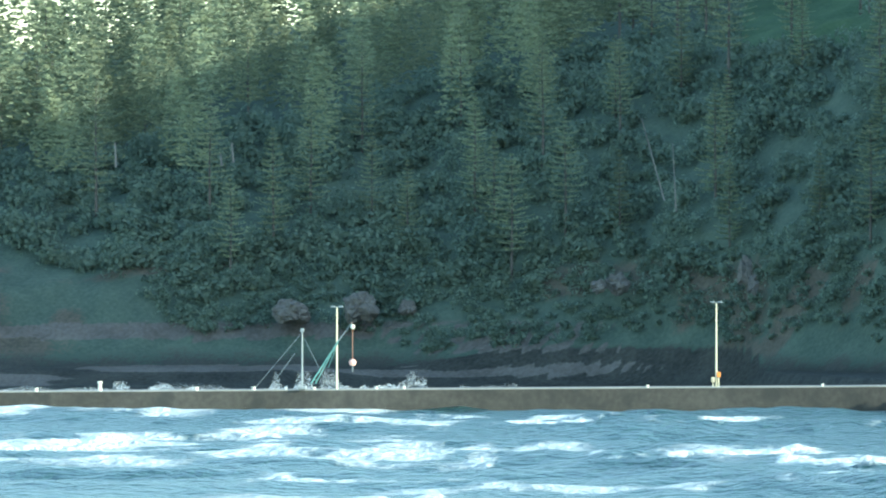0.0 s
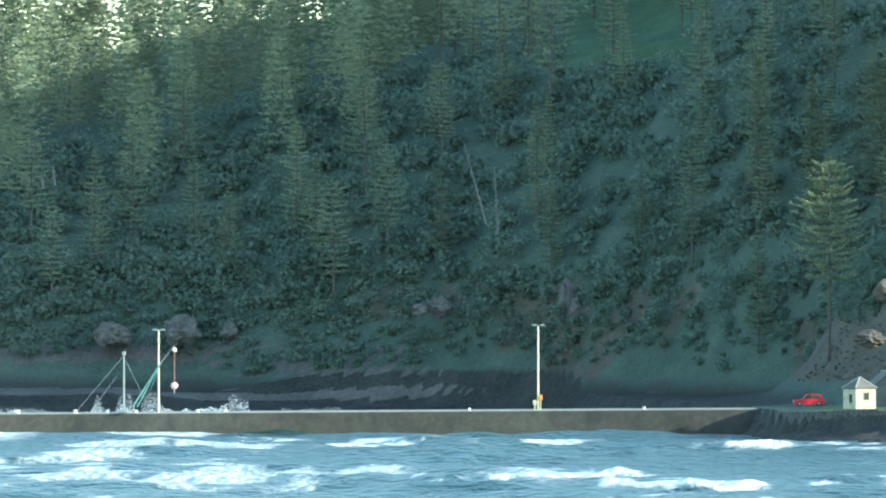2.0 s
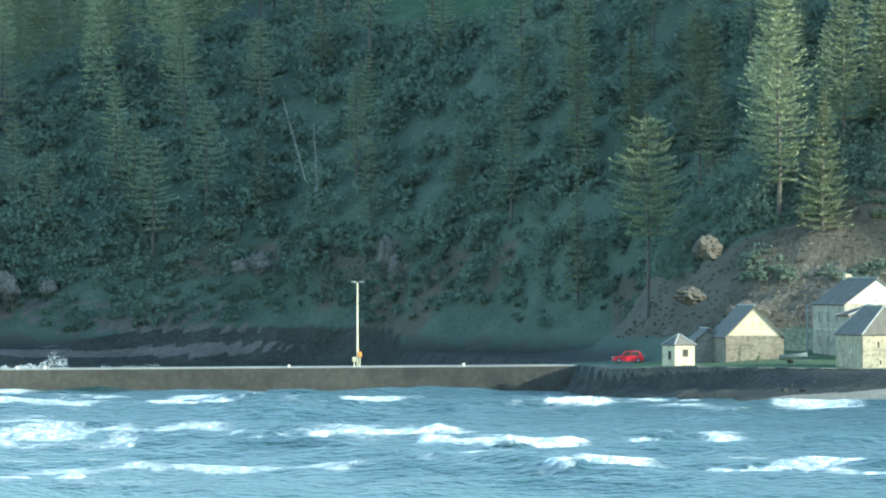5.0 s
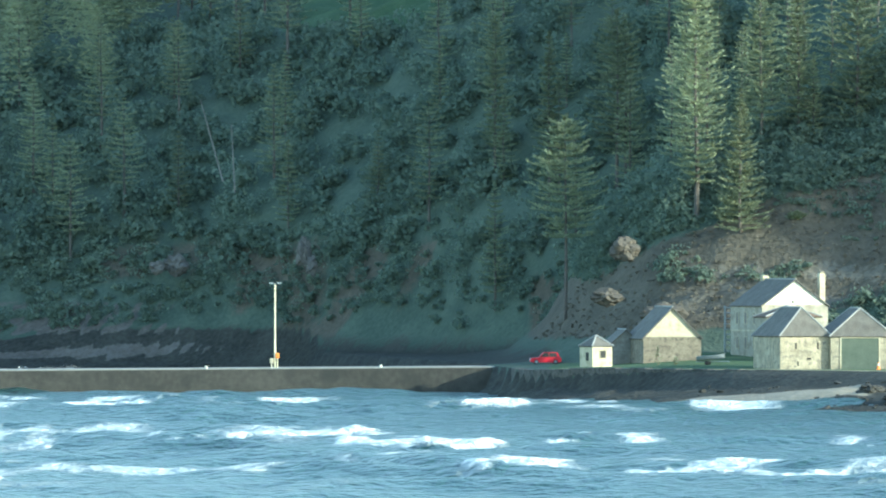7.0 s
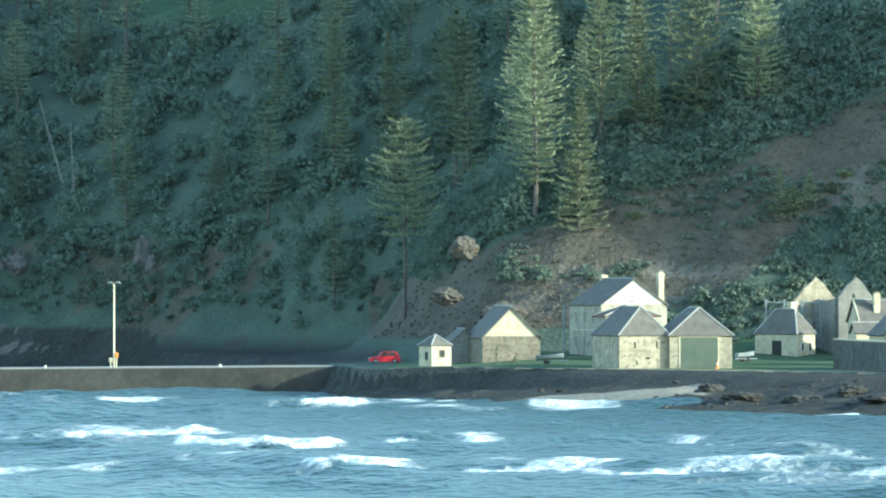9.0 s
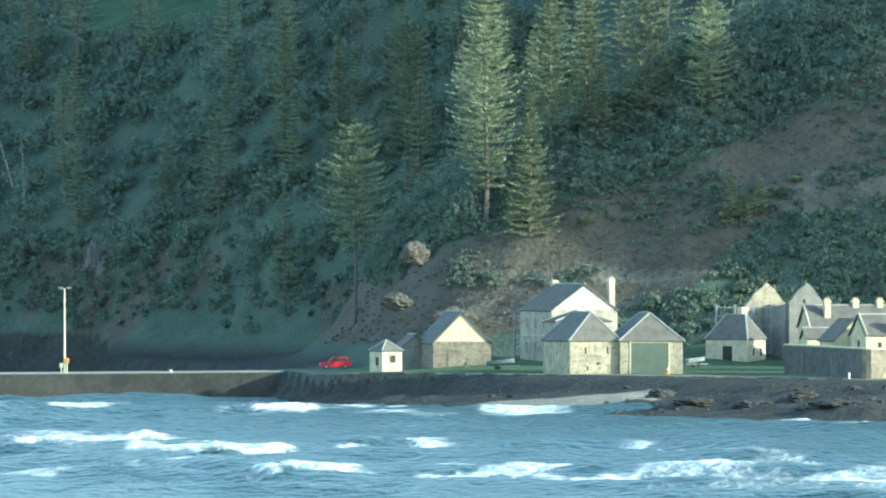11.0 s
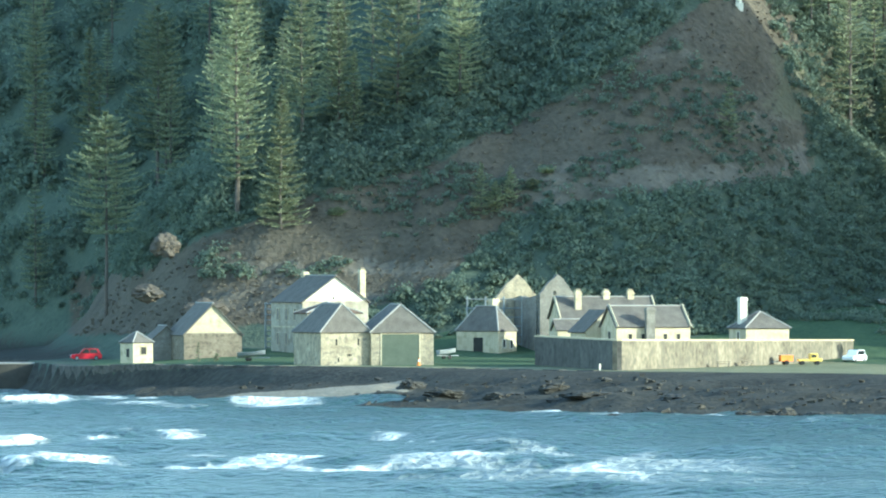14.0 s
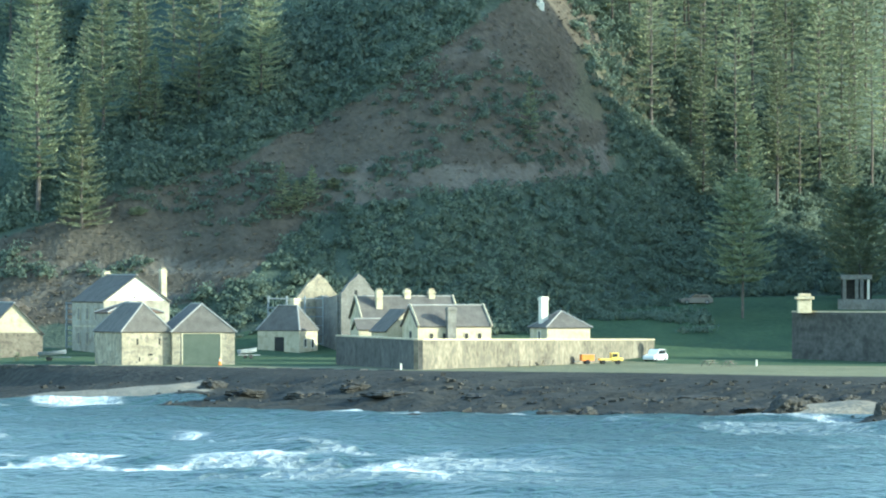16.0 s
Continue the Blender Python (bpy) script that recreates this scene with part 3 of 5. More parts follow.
def deck(x):
    return 2.4 + 1.15 * (x + 185) / 182


pier = thing("pier", pose(*PIER_A, 0, 0, math.degrees(math.atan2(14.5, 182))), "long low concrete pier with a pale top edge", "pier", kind="structure")
SECTIONS = 26
for k in range(SECTIONS):
    a, b = pd * k / SECTIONS, pd * (k + 1) / SECTIONS
    ha, hb = 2.4 + 1.15 * k / SECTIONS - 0.15, 2.4 + 1.15 * (k + 1) / SECTIONS - 0.15
    jut = 0.012 * math.sin(k * 2.7)
    bm = bmesh.new()
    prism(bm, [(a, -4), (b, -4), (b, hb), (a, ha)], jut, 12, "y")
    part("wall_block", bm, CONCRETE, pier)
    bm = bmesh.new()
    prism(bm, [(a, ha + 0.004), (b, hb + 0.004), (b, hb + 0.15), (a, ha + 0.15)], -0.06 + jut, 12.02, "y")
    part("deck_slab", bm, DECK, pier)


def on_pier(x):
    return PIER_A.y + (x - PIER_A.x) * 14.5 / 182 + 1.0


def light_pole(x, h):
    e = thing("light_pole", pose(x, on_pier(x), deck(x)), "tall cream steel light pole with two lamps on the pier", "light pole", "pier light poles")
    part("pole", tubes(((0, 0, 0), (0, 0, h), 0.15, 0.1)), STEEL, e)
    part("crossarm", tubes(((-0.5, 0, h), (0.5, 0, h), 0.06)), GREY_STEEL, e)
    for s in (-1, 1):
        part("lamp", boxes((s * 0.55 - 0.3, s * 0.55 + 0.3, -0.2, 0.2, h - 0.05, h + 0.18), bevel=0.04), GREY_STEEL, e)
    return e


light_pole(-104.0, 11.3)
light_pole(-52.0, 11.6)


# ---- sea wall along the quay ----
sea_wall = thing("sea_wall", pose(0, 0, 0), "dark weathered stone sea wall below the quay", "sea wall", kind="structure")
WALL_STONE = material("dark_wet_masonry", (0.05, 0.048, 0.042), (0.12, 0.11, 0.095), 0.5, 0.9, 0.7, 6, stain=(0.035, 0.037, 0.032))
for k in range(34):
    xa, xb = -19 + k * 2.0, -19 + (k + 1) * 2.0
    ya, yb = float(np.interp(xa, WATER_X, QUAY_Y)) - 1.2, float(np.interp(xb, WATER_X, QUAY_Y)) - 1.2
    top = float(np.interp(xa, [-17, -9], [3.55, 4.0])) + 0.06 + 0.05 * math.sin(k * 3.3)
    low = 0.2 if xa < 24 else 1.4
    bm = bmesh.new()
    d = math.hypot(xb - xa, yb - ya)
    box(bm, 0.02, d - 0.02, 0, 1.3, low, top, bevel=0.06)
    bm.transform(pose(xa, ya + 0.1 * math.sin(k * 1.7), 0, 0, 0, math.degrees(math.atan2(yb - ya, xb - xa))))
    part("wall_block", bm, WALL_STONE, sea_wall)


# ---- trees ----
def quad_mesh(name, quads, mat):
    k = len(quads) // 4
    me = bpy.data.meshes.new(name)
    me.vertices.add(k * 4)
    me.vertices.foreach_set("co", quads.astype(np.float32).ravel())
    me.loops.add(k * 4)
    me.loops.foreach_set("vertex_index", np.arange(k * 4, dtype=np.int32))
    me.polygons.add(k)
    me.polygons.foreach_set("loop_start", np.arange(k, dtype=np.int32) * 4)
    me.polygons.foreach_set("loop_total", np.full(k, 4, np.int32))
    me.update()
    me.materials.append(mat)
    return new(name, me)


def unit(v):
    return v / np.maximum(np.linalg.norm(v, axis=-1, keepdims=True), 1e-6)


def crown_quads(h, base, width, whorls, seed, arms, sprays, shape, tuft, round_foot):
    """Whorls of upswept arms; each arm is a thin rope of needles with many short sprays to both sides."""
    r = np.random.RandomState(seed)
    f = np.repeat(np.arange(whorls) / (whorls - 1), arms)
    n = len(f)
    z = base + (h - base) * f ** 0.95 + r.uniform(-0.25, 0.25, n)
    foot = 1 - round_foot * np.clip(1 - f / 0.3, 0, 1) ** 2
    reach = width * ((1 - f) ** shape * 0.96 + 0.05) * foot * np.repeat(r.uniform(0.82, 1.08, whorls), arms) * r.uniform(0.62, 1.1, n)
    ang = np.repeat(r.uniform(0, math.tau, whorls), arms) + np.tile(np.arange(arms) * math.tau / arms, whorls) + r.uniform(-0.3, 0.3, n)
    d = np.stack([np.cos(ang), np.sin(ang), 0 * ang], -1)
    side = np.stack([-d[:, 1], d[:, 0], 0 * ang], -1)
    rise, curl = reach * (0.22 * f - 0.16 + r.uniform(-0.07, 0.07, n)), reach * r.uniform(0.16, 0.34, n)
    up = np.array([0, 0, 1.0])

    def at(g):
        return d[:, None, :] * (reach[:, None] * g)[..., None] + up * (z[:, None] + rise[:, None] * g + curl[:, None] * g * g)[..., None]
    out = []
    for lo, hi in ((0.1, 0.55), (0.55, 1.0)):
        p, q = at(np.full((n, 1), lo))[:, 0], at(np.full((n, 1), hi))[:, 0]
        w = (0.3 * side + 0.7 * up) * tuft * 0.2
        out.append(np.stack([p - w, q - w * 0.6, q + w * 0.6, p + w], 1).reshape(-1, 3))
    g = 0.12 + 0.9 * (np.arange(sprays)[None, :] + r.uniform(0, 1, (n, sprays))) / sprays
    p = at(np.minimum(g, 1.0))
    sign = np.where(np.arange(sprays) % 2, 1.0, -1.0)[None, :, None] * r.uniform(0.25, 1.0, (n, sprays, 1))
    way = unit(side[:, None, :] * sign + d[:, None, :] * r.uniform(0.3, 0.9, (n, sprays, 1)) + up * r.uniform(0.1, 0.75, (n, sprays, 1)))
    size = tuft * r.uniform(1.2, 2.5, (n, sprays, 1)) * np.minimum(1.0, 0.35 + 0.25 * reach)[:, None, None]
    w = unit(np.cross(way, r.normal(size=way.shape))) * tuft * r.uniform(0.24, 0.42, (n, sprays, 1))
    out.append(np.stack([p, p + way * size * 0.45 + w, p + way * size, p + way * size * 0.45 - w], 2).reshape(-1, 3))
    return np.concatenate(out)


def pine(h, base, width, whorls, seed, shape=0.8, arms=6, tufts=9, tuft=0.42, label="tall dark green island pine on the slope", group="pines on the hill", round_foot=0.3):
    rng = random.Random(seed)
    e = thing("pine_tree", pose(0, 0, 0), label, "tree", group)
    bm = bmesh.new()
    bend = [Vector((0, 0, -1.5))] + [Vector((rng.uniform(-0.15, 0.15), rng.uniform(-0.15, 0.15), h * f)) for f in (0.25, 0.5, 0.75)] + [Vector((0, 0, h))]
    for i in range(4):
        tube(bm, bend[i], bend[i + 1], h * 0.011 * (1 - i / 4.4), h * 0.011 * (1 - (i + 1) / 4.4), 7)
    for k in range(whorls):
        f = k / (whorls - 1)
        z = base + (h - base) * f ** 0.95
        reach = width * (1 - f) ** shape * 0.7
        for a in range(2):
            ang = rng.uniform(0, math.tau)
            tube(bm, (0, 0, z), (reach * math.cos(ang), reach * math.sin(ang), z + reach * 0.05), 0.06, 0.02, 3)
    part("trunk", bm, BARK, e)
    crown = quad_mesh("crown", crown_quads(h, base, width, whorls, seed, arms, tufts, shape, tuft, round_foot), NEEDLE)
    crown.parent = e
    return e


def ground_at(x, y):
    return float(height(np.array([x]), np.array([y]))[0])


def plant(proto, x, y, size=1.0, turn=0.0, sink=0.3, wide=1.0):
    o = copy_thing(proto, pose(x, y, ground_at(x, y) - sink, 0, 0, turn))
    o.scale = (size * wide, size * wide, size)
    return o


kinds = [pine(24, 4, 4.6, 19, 1, 0.75), pine(22, 3, 4.0, 18, 2, 0.85), pine(26, 8, 5.0, 17, 3, 0.55, round_foot=0.5), pine(20, 3, 3.4, 18, 4, 0.9), pine(24, 6, 4.8, 16, 5, 0.5, round_foot=0.6)]
rng = random.Random(11)
spots = []


def free(x, y, gap):
    for a, b in spots:
        if (a - x) ** 2 + (b - y) ** 2 < gap * gap:
            return False
    spots.append((x, y))
    return True


used = [0] * len(kinds)


def grow(x, y, size, wide=1.0):
    k = rng.randrange(len(kinds))
    if not used[k]:
        used[k] = 1
        kinds[k].matrix_world = pose(x, y, ground_at(x, y) - 0.3, 0, 0, rng.uniform(0, 360)) @ Matrix.Diagonal((size * wide, size * wide, size, 1))
    else:
        plant(kinds[k], x, y, size, rng.uniform(0, 360), wide=wide)


for _ in range(4000):                      # the wood along the top of the far slope
    x, y = rng.uniform(-215, 40), rng.uniform(1380, 1640)
    z = ground_at(x, y)
    top = float(np.interp(x, SLOPE_X, FAR_TOP))
    if z > top * 0.72 and len(spots) < 100 and free(x, y, 6.5) and not (-60 < x < -34 and z > 46 and y < 1450):
        grow(x, y, rng.uniform(0.75, 1.1), 1.1)
n0 = len(spots)
for _ in range(2500):                      # pines scattered down the shaded slope
    x, y = rng.uniform(-150, 5), rng.uniform(1275, 1420)
    if len(spots) < n0 + 48 and (x < -30 or y > 1310) and ground_at(x, y) > 14 and free(x, y, 9):
        grow(x, y, rng.uniform(0.55, 0.9), 1.2)
n0 = len(spots)
for _ in range(2500):                      # the sunlit wood on the shoulder of the hill
    x, y = rng.uniform(80, 131), rng.uniform(1207, 1275)
    if len(spots) < n0 + 95 and x > 82 + max(0, 1228 - y) * 0.4 and free(x, y, 4.4):
        grow(x, y, rng.uniform(0.7, 1.1))
n1 = len(spots)
for _ in range(2000):                      # the wood behind the spur
    x, y = rng.uniform(-25, 85), rng.uniform(1212, 1310)
    if len(spots) < n1 + 45 and (x > -4 or y > 1295) and free(x, y, 7.5):
        grow(x, y, rng.uniform(0.75, 1.1))


def standing(x, y, top, foot, width, whorls, seed, shape, label, tuft=0.36, arms=8, tufts=16, round_foot=0.3):
    """A pine at x, y that reaches the height top above the sea; its lowest branches are at the height foot."""
    g = ground_at(x, y) - 0.5
    e = pine(top - g, max(foot - g, 0.5), width, whorls, seed, shape, arms, tufts, tuft, label, round_foot=round_foot)
    e.matrix_world = pose(x, y, g)
    return e


standing(12.09, 1175, 41.72, 22.5, 4.5, 26, 21, 0.95, "bright green conical young pine above the houses", 0.34, 9, 20, 0.1)
standing(5.99, 1180, 58.5, 29.0, 6.0, 32, 22, 0.5, "big sunlit pine with a ragged broad crown", 0.4, 8, 20, 0.6)
standing(7.67, 1195, 60.5, 33.0, 4.8, 28, 31, 0.65, "big sunlit pine with a ragged narrow crown")
standing(-12.51, 1200, 38.21, 21.5, 6.8, 16, 23, 0.42, "lone pine with flat spreading tiers above the pier road", 0.4, 9, 24, 0.35)
standing(-16.08, 1307, 53.12, 34.0, 3.0, 24, 24, 0.7, "slender pine with a sunlit tip in the shaded wood")
standing(-5.54, 1295, 55.83, 35.0, 6.0, 20, 25, 0.4, "pine with a rounded sunlit top in the shaded wood", 0.4, 8, 18, 0.4)
standing(-24.71, 1325, 56.08, 36.0, 3.4, 24, 32, 0.6, "slender dark pine in the shaded wood")
standing(15.23, 1193, 58.5, 38.0, 4.6, 26, 26, 0.7, "tall narrow sunlit pine on the spur")
standing(20.41, 1193, 58.0, 38.0, 3.0, 28, 27, 0.75, "tall narrow sunlit pine on the spur")
standing(22.65, 1193, 47.11, 33.0, 1.8, 22, 28, 0.8, "thin young pine at the edge of the heath", 0.3, 7, 12)
standing(28.79, 1193, 60.0, 37.0, 6.4, 24, 29, 0.6, "broad sunlit pine at the edge of the heath", 0.4, 8, 18)
standing(37.5, 1190, 58.0, 39.0, 5.0, 24, 30, 0.6, "tall dark pine at the edge of the heath")
standing(74.84, 1181, 42.87, 34.5, 2.0, 12, 33, 0.9, "small pale young pine on the open slope", 0.34, 7, 10)
standing(100.92, 1202, 46.76, 27.0, 2.3, 28, 34, 0.45, "thin sunlit pine in front of the wood", 0.32, 8, 12)
standing(111.8, 1205, 47.8, 30.0, 2.8, 26, 35, 0.5, "narrow sunlit pine in front of the wood", 0.34, 8, 12)
standing(107.08, 1199, 39.24, 24.0, 4.0, 24, 36, 0.6, "dense young pine in front of the wood")
standing(120.4, 1196, 33.19, 20.0, 4.4, 22, 37, 0.6, "dense young pine in front of the wood")
standing(102.82, 1160, 28.86, 14.5, 6.6, 16, 38, 0.4, "broad dark tree at the edge of the lawn", 0.5, 9, 22, 0.5)
standing(120.33, 1172, 27.4, 14.5, 6.6, 16, 39, 0.4, "broad dark tree at the edge of the lawn", 0.5, 9, 22, 0.5)
for u, (x, top) in enumerate(((39.81, 30.67), (41.83, 28.18), (44.02, 30.4), (47.08, 28.58), (49.05, 29.95), (19.85, 24.59))):
    standing(x, 1171 + u, top, top - 6.5, 1.9, 12, 40 + u, 0.8, "small young pine among the bushes", 0.32, 7, 9)


def canopy(name, label, n, area, seed, keep, mat, small, large, leaves, leaf, lumps=6, tall=0.9, category="bushes"):
    """Rounded crowns: each is a cluster of uneven lumps clad in small leaf clumps that face outwards."""
    r = np.random.RandomState(seed)
    x, y = r.uniform(*area[0], n), r.uniform(*area[1], n)
    z = height(x, y)
    ok = keep(x, y, z)
    x, y, z = x[ok], y[ok], z[ok]
    k = len(x)
    size = (small + (large - small) * r.uniform(0, 1, k) ** 1.6)[:, None, None]
    lump = unit(r.normal(size=(k, lumps, 3))) * np.array([0.75, 0.75, 0.55]) * r.uniform(0.5, 1.0, (k, lumps, 1))
    lump[..., 2] = np.abs(lump[..., 2])
    bulk = r.uniform(0.35, 0.65, (k, lumps, 1))
    pick = r.randint(0, lumps, (k, leaves))
    rows = np.arange(k)[:, None]
    d = unit(r.normal(size=(k, leaves, 3)) + np.array([0, 0, 0.35]))
    c = (lump[rows, pick] + d * bulk[rows, pick] * r.uniform(0.7, 1.12, (k, leaves, 1))) * size * np.array([1, 1, tall])
    c += np.stack([x, y, z + 0.15 * size[:, 0, 0]], -1)[:, None, :]
    g = unit(d + r.normal(size=d.shape) * 0.55)
    a = unit(np.cross(g, r.normal(size=d.shape)))
    b = np.cross(g, a)
    w = leaf * r.uniform(0.6, 1.4, (k, leaves, 1))
    quad = np.stack([c - a * w, c - b * w * 0.6, c + a * w, c + b * w * 0.6], 2).reshape(-1, 3)
    return loose(name, label, category, quad, mat)


def loose(name, label, category, quads, mat):
    return tagged(quad_mesh(name, quads, mat), label, category, kind="stuff")


def far_wood(n, seed, area, label, leaves=300):
    """Wood too far off to count: whorled crowns of needle tufts, joined."""
    r = np.random.RandomState(seed)
    x, y = r.uniform(*area[0], n), r.uniform(*area[1], n)
    z = height(x, y)
    ok = (z > 15) & ~((x > -62) & (x < -32) & (y < 1470))
    x, y, z = x[ok], y[ok], z[ok]
    k, m = len(x), leaves
    h, wide = r.uniform(15, 25, (k, 1)), r.uniform(3.2, 5.5, (k, 1))
    f = r.uniform(0, 1, (k, m)) ** 0.9
    tier = np.round(f * 14) / 14
    ang, out = r.uniform(0, math.tau, (k, m)), np.sqrt(r.uniform(0.08, 1, (k, m)))
    reach = wide * ((1 - tier) ** 0.65 + 0.04) * out
    c = np.stack([x[:, None] + reach * np.cos(ang), y[:, None] + reach * np.sin(ang), z[:, None] + h * (0.2 + 0.8 * tier) + 0.2 * reach + r.normal(size=(k, m)) * 0.2], -1)
    a = r.normal(size=c.shape) * np.array([1, 1, 0.3])
    a /= np.linalg.norm(a, axis=-1, keepdims=True)
    up = np.stack([r.uniform(-0.3, 0.3, (k, m)), r.uniform(-0.3, 0.3, (k, m)), np.ones((k, m))], -1)
    t = r.uniform(0.3, 0.65, (k, m, 1))
    quad = np.stack([c - a * t * 1.5, c - up * t * 0.25, c + a * t * 1.5, c + up * t * 0.5], 2).reshape(-1, 3)
    loose("far_wood", label, "wood", quad, NEEDLE)


HEATH = material("dry_heath", (0.085, 0.073, 0.054), (0.16, 0.142, 0.11), 0.12, 0.95, 0.2, 8)
far_wood(230, 14, ((-245, -85), (1440, 1590)), "distant pine wood on the crest of the hill", 290)
far_wood(260, 3, ((-240, 60), (1425, 1640)), "distant pine wood on the top of the hill")
canopy("far_wood_canopy", "dense dark green wood covering the shaded slope", 3600, ((-215, 20), (1272, 1470)), 5,
       lambda x, y, z: (z > 9 + 12 * fractal(x * 0.6, y, 16, 50)) & (y > 1300 - 0.8 * (x + 40)) & (is_grass(x, y, z) < 0.5), BUSH, 2.0, 4.4, 150, 0.42, 8, 1.1, "wood")
canopy("far_scrub", "dark green bushes on the rocky foot of the slope", 14000, ((-215, 20), (1255, 1410)), 12,
       lambda x, y, z: (z > 3 + 10 * fractal(x * 0.6, y, 13, 51)) & (z < 24) & (y > 1300 - 0.8 * (x + 40)), BUSH, 0.9, 2.5, 60, 0.3, 5, 0.8)
canopy("hill_scrub", "dark green bushes along the foot of the hill", 6500, ((20, 134), (1138, 1222)), 6,
       lambda x, y, z: (is_grass(x, y, z) < 0.2) & (is_heath(x, y, z) < 0.5) & (is_clearing(x, y, z) < 0.3) & (z > 7) & ~((x > 34) & (x < 62) & (y < 1152)) & ~((x > 85) & (y < 1178)), BUSH, 0.9, 2.4, 62, 0.27, 6, 0.85)
canopy("crest_scrub", "low bushes along the edge of the open slope", 1200, ((76, 108), (1186, 1226)), 15,
       lambda x, y, z: x > 79 + 0.5 * np.maximum(0, 1213 - y), BUSH, 0.7, 2.0, 75, 0.24, 6, 0.9)
canopy("spur_wood", "rounded dark trees above the brown heath", 800, ((-12, 80), (1172, 1228)), 13,
       lambda x, y, z: (is_heath(x, y, z) < 0.2) & (is_clearing(x, y, z) < 0.1) & (z > np.interp(x, SPUR_X, SPUR_TOP) * 0.75) & (x < 68), BUSH, 1.4, 3.2, 150, 0.3, 8, 1.0, "wood")
canopy("flank_scrub", "dark green bushes on the steep side of the spur", 2600, ((-45, 22), (1158, 1268)), 9,
       lambda x, y, z: (is_heath(x, y, z) < 0.4) & (z > 5 + 5 * fractal(x, y, 7, 52)) & (y > np.interp(x, SPUR_X, SPUR_FOOT) + 6) & ((x < -1) | (z > 17)), BUSH, 0.8, 2.2, 75, 0.25, 6, 0.9)
canopy("spur_scrub", "bushes in patches over the brown heath slope", 6500, ((-14, 98), (1148, 1210)), 7,
       lambda x, y, z: (fractal(x * 0.7, y * 1.5, 10, 77, 3) > 0.47) & ((x > 24) | (z > 15)) & (is_clearing(x, y, z) < 0.5), BUSH, 0.4, 1.8, 48, 0.21, 5, 0.7)
canopy("heath_tufts", "dry brown heath tufts on the slope", 5000, ((-20, 95), (1145, 1212)), 8,
       lambda x, y, z: is_heath(x, y, z) > 0.4, HEATH, 0.25, 0.75, 14, 0.14, 3, 0.6)


# ---- rocks, trunks and the shore ----
ROCK = material("pale_rock", (0.085, 0.078, 0.068), (0.165, 0.152, 0.134), 0.35, 0.95, 0.8, 6)
BROWN_SHADED_ROCK = material("brown_shaded_rock", (0.062, 0.053, 0.042), (0.12, 0.105, 0.085), 0.35, 0.95, 0.8, 6)
DARK_ROCK = material("wet_dark_rock", (0.024, 0.024, 0.021), (0.06, 0.057, 0.048), 0.5, 0.8, 0.8, 6)
PALE_BARK = material("bleached_bark", (0.15, 0.14, 0.125), (0.23, 0.215, 0.19), 1.5, 0.9, 0.3)
SPRAY = material("sea_spray", (0.72, 0.78, 0.8), (0.84, 0.88, 0.89), 1.0, 0.95, 0)
thin, veil = SPRAY.node_tree.nodes.new("ShaderNodeBsdfTransparent"), SPRAY.node_tree.nodes.new("ShaderNodeMixShader")
veil.inputs[0].default_value = 0.62
SPRAY.node_tree.links.new(SPRAY.node_tree.nodes["Principled BSDF"].outputs[0], veil.inputs[1])
SPRAY.node_tree.links.new(thin.outputs[0], veil.inputs[2])
SPRAY.node_tree.links.new(veil.outputs[0], SPRAY.node_tree.nodes["Material Output"].inputs[0])
RUBBER = material("black_rubber", (0.02, 0.02, 0.02), (0.035, 0.035, 0.035), 3, 0.8, 0.1)
GLASS = material("dark_car_glass", (0.02, 0.025, 0.03), (0.03, 0.035, 0.04), 1, 0.12, 0, spec=0.5)
ORANGE = material("orange_paint", (0.75, 0.22, 0.04), (0.85, 0.3, 0.07), 1.5, 0.5, 0.05)
YELLOW = material("yellow_paint", (0.72, 0.5, 0.1), (0.82, 0.6, 0.16), 1.5, 0.5, 0.05)
CAR_WHITE = material("white_car_paint", (0.72, 0.74, 0.74), (0.8, 0.82, 0.82), 1, 0.3, 0)
CAR_GREY = material("grey_brown_car_paint", (0.14, 0.13, 0.12), (0.2, 0.19, 0.17), 1, 0.35, 0)
WOOD = material("grey_timber", (0.16, 0.14, 0.12), (0.27, 0.24, 0.2), 2, 0.9, 0.3)
ROPE = material("green_rope", (0.1, 0.22, 0.2), (0.16, 0.3, 0.27), 3, 0.8, 0.1)


def boulder(x, y, z, a, b, c, seed, mat, label, name="boulder", turn=0.0):
    bm = bmesh.new()
    bmesh.ops.create_icosphere(bm, subdivisions=4, radius=1.0)
    for v in bm.verts:
        p = v.co.copy()
        k = 0.95 + 0.32 * noise.fractal(p * 1.2 + Vector((seed * 3.1, 0, 0)), 0.7, 2.1, 6) - 0.25 * abs(noise.noise(p * 2.3 + Vector((0, seed, 0))))
        v.co = Vector((p.x * a, p.y * b, p.z * c)) * k
        step = 0.18 * c
        v.co.z = v.co.z * 0.85 + 0.15 * round(v.co.z / step) * step
    ob = part(name, bm, mat)
    ob.matrix_world = pose(x, y, z, 0, 0, turn)
    return tagged(ob, label, "rock")


def on_ground(x, y, up=0.0):
    return ground_at(x, y) + up


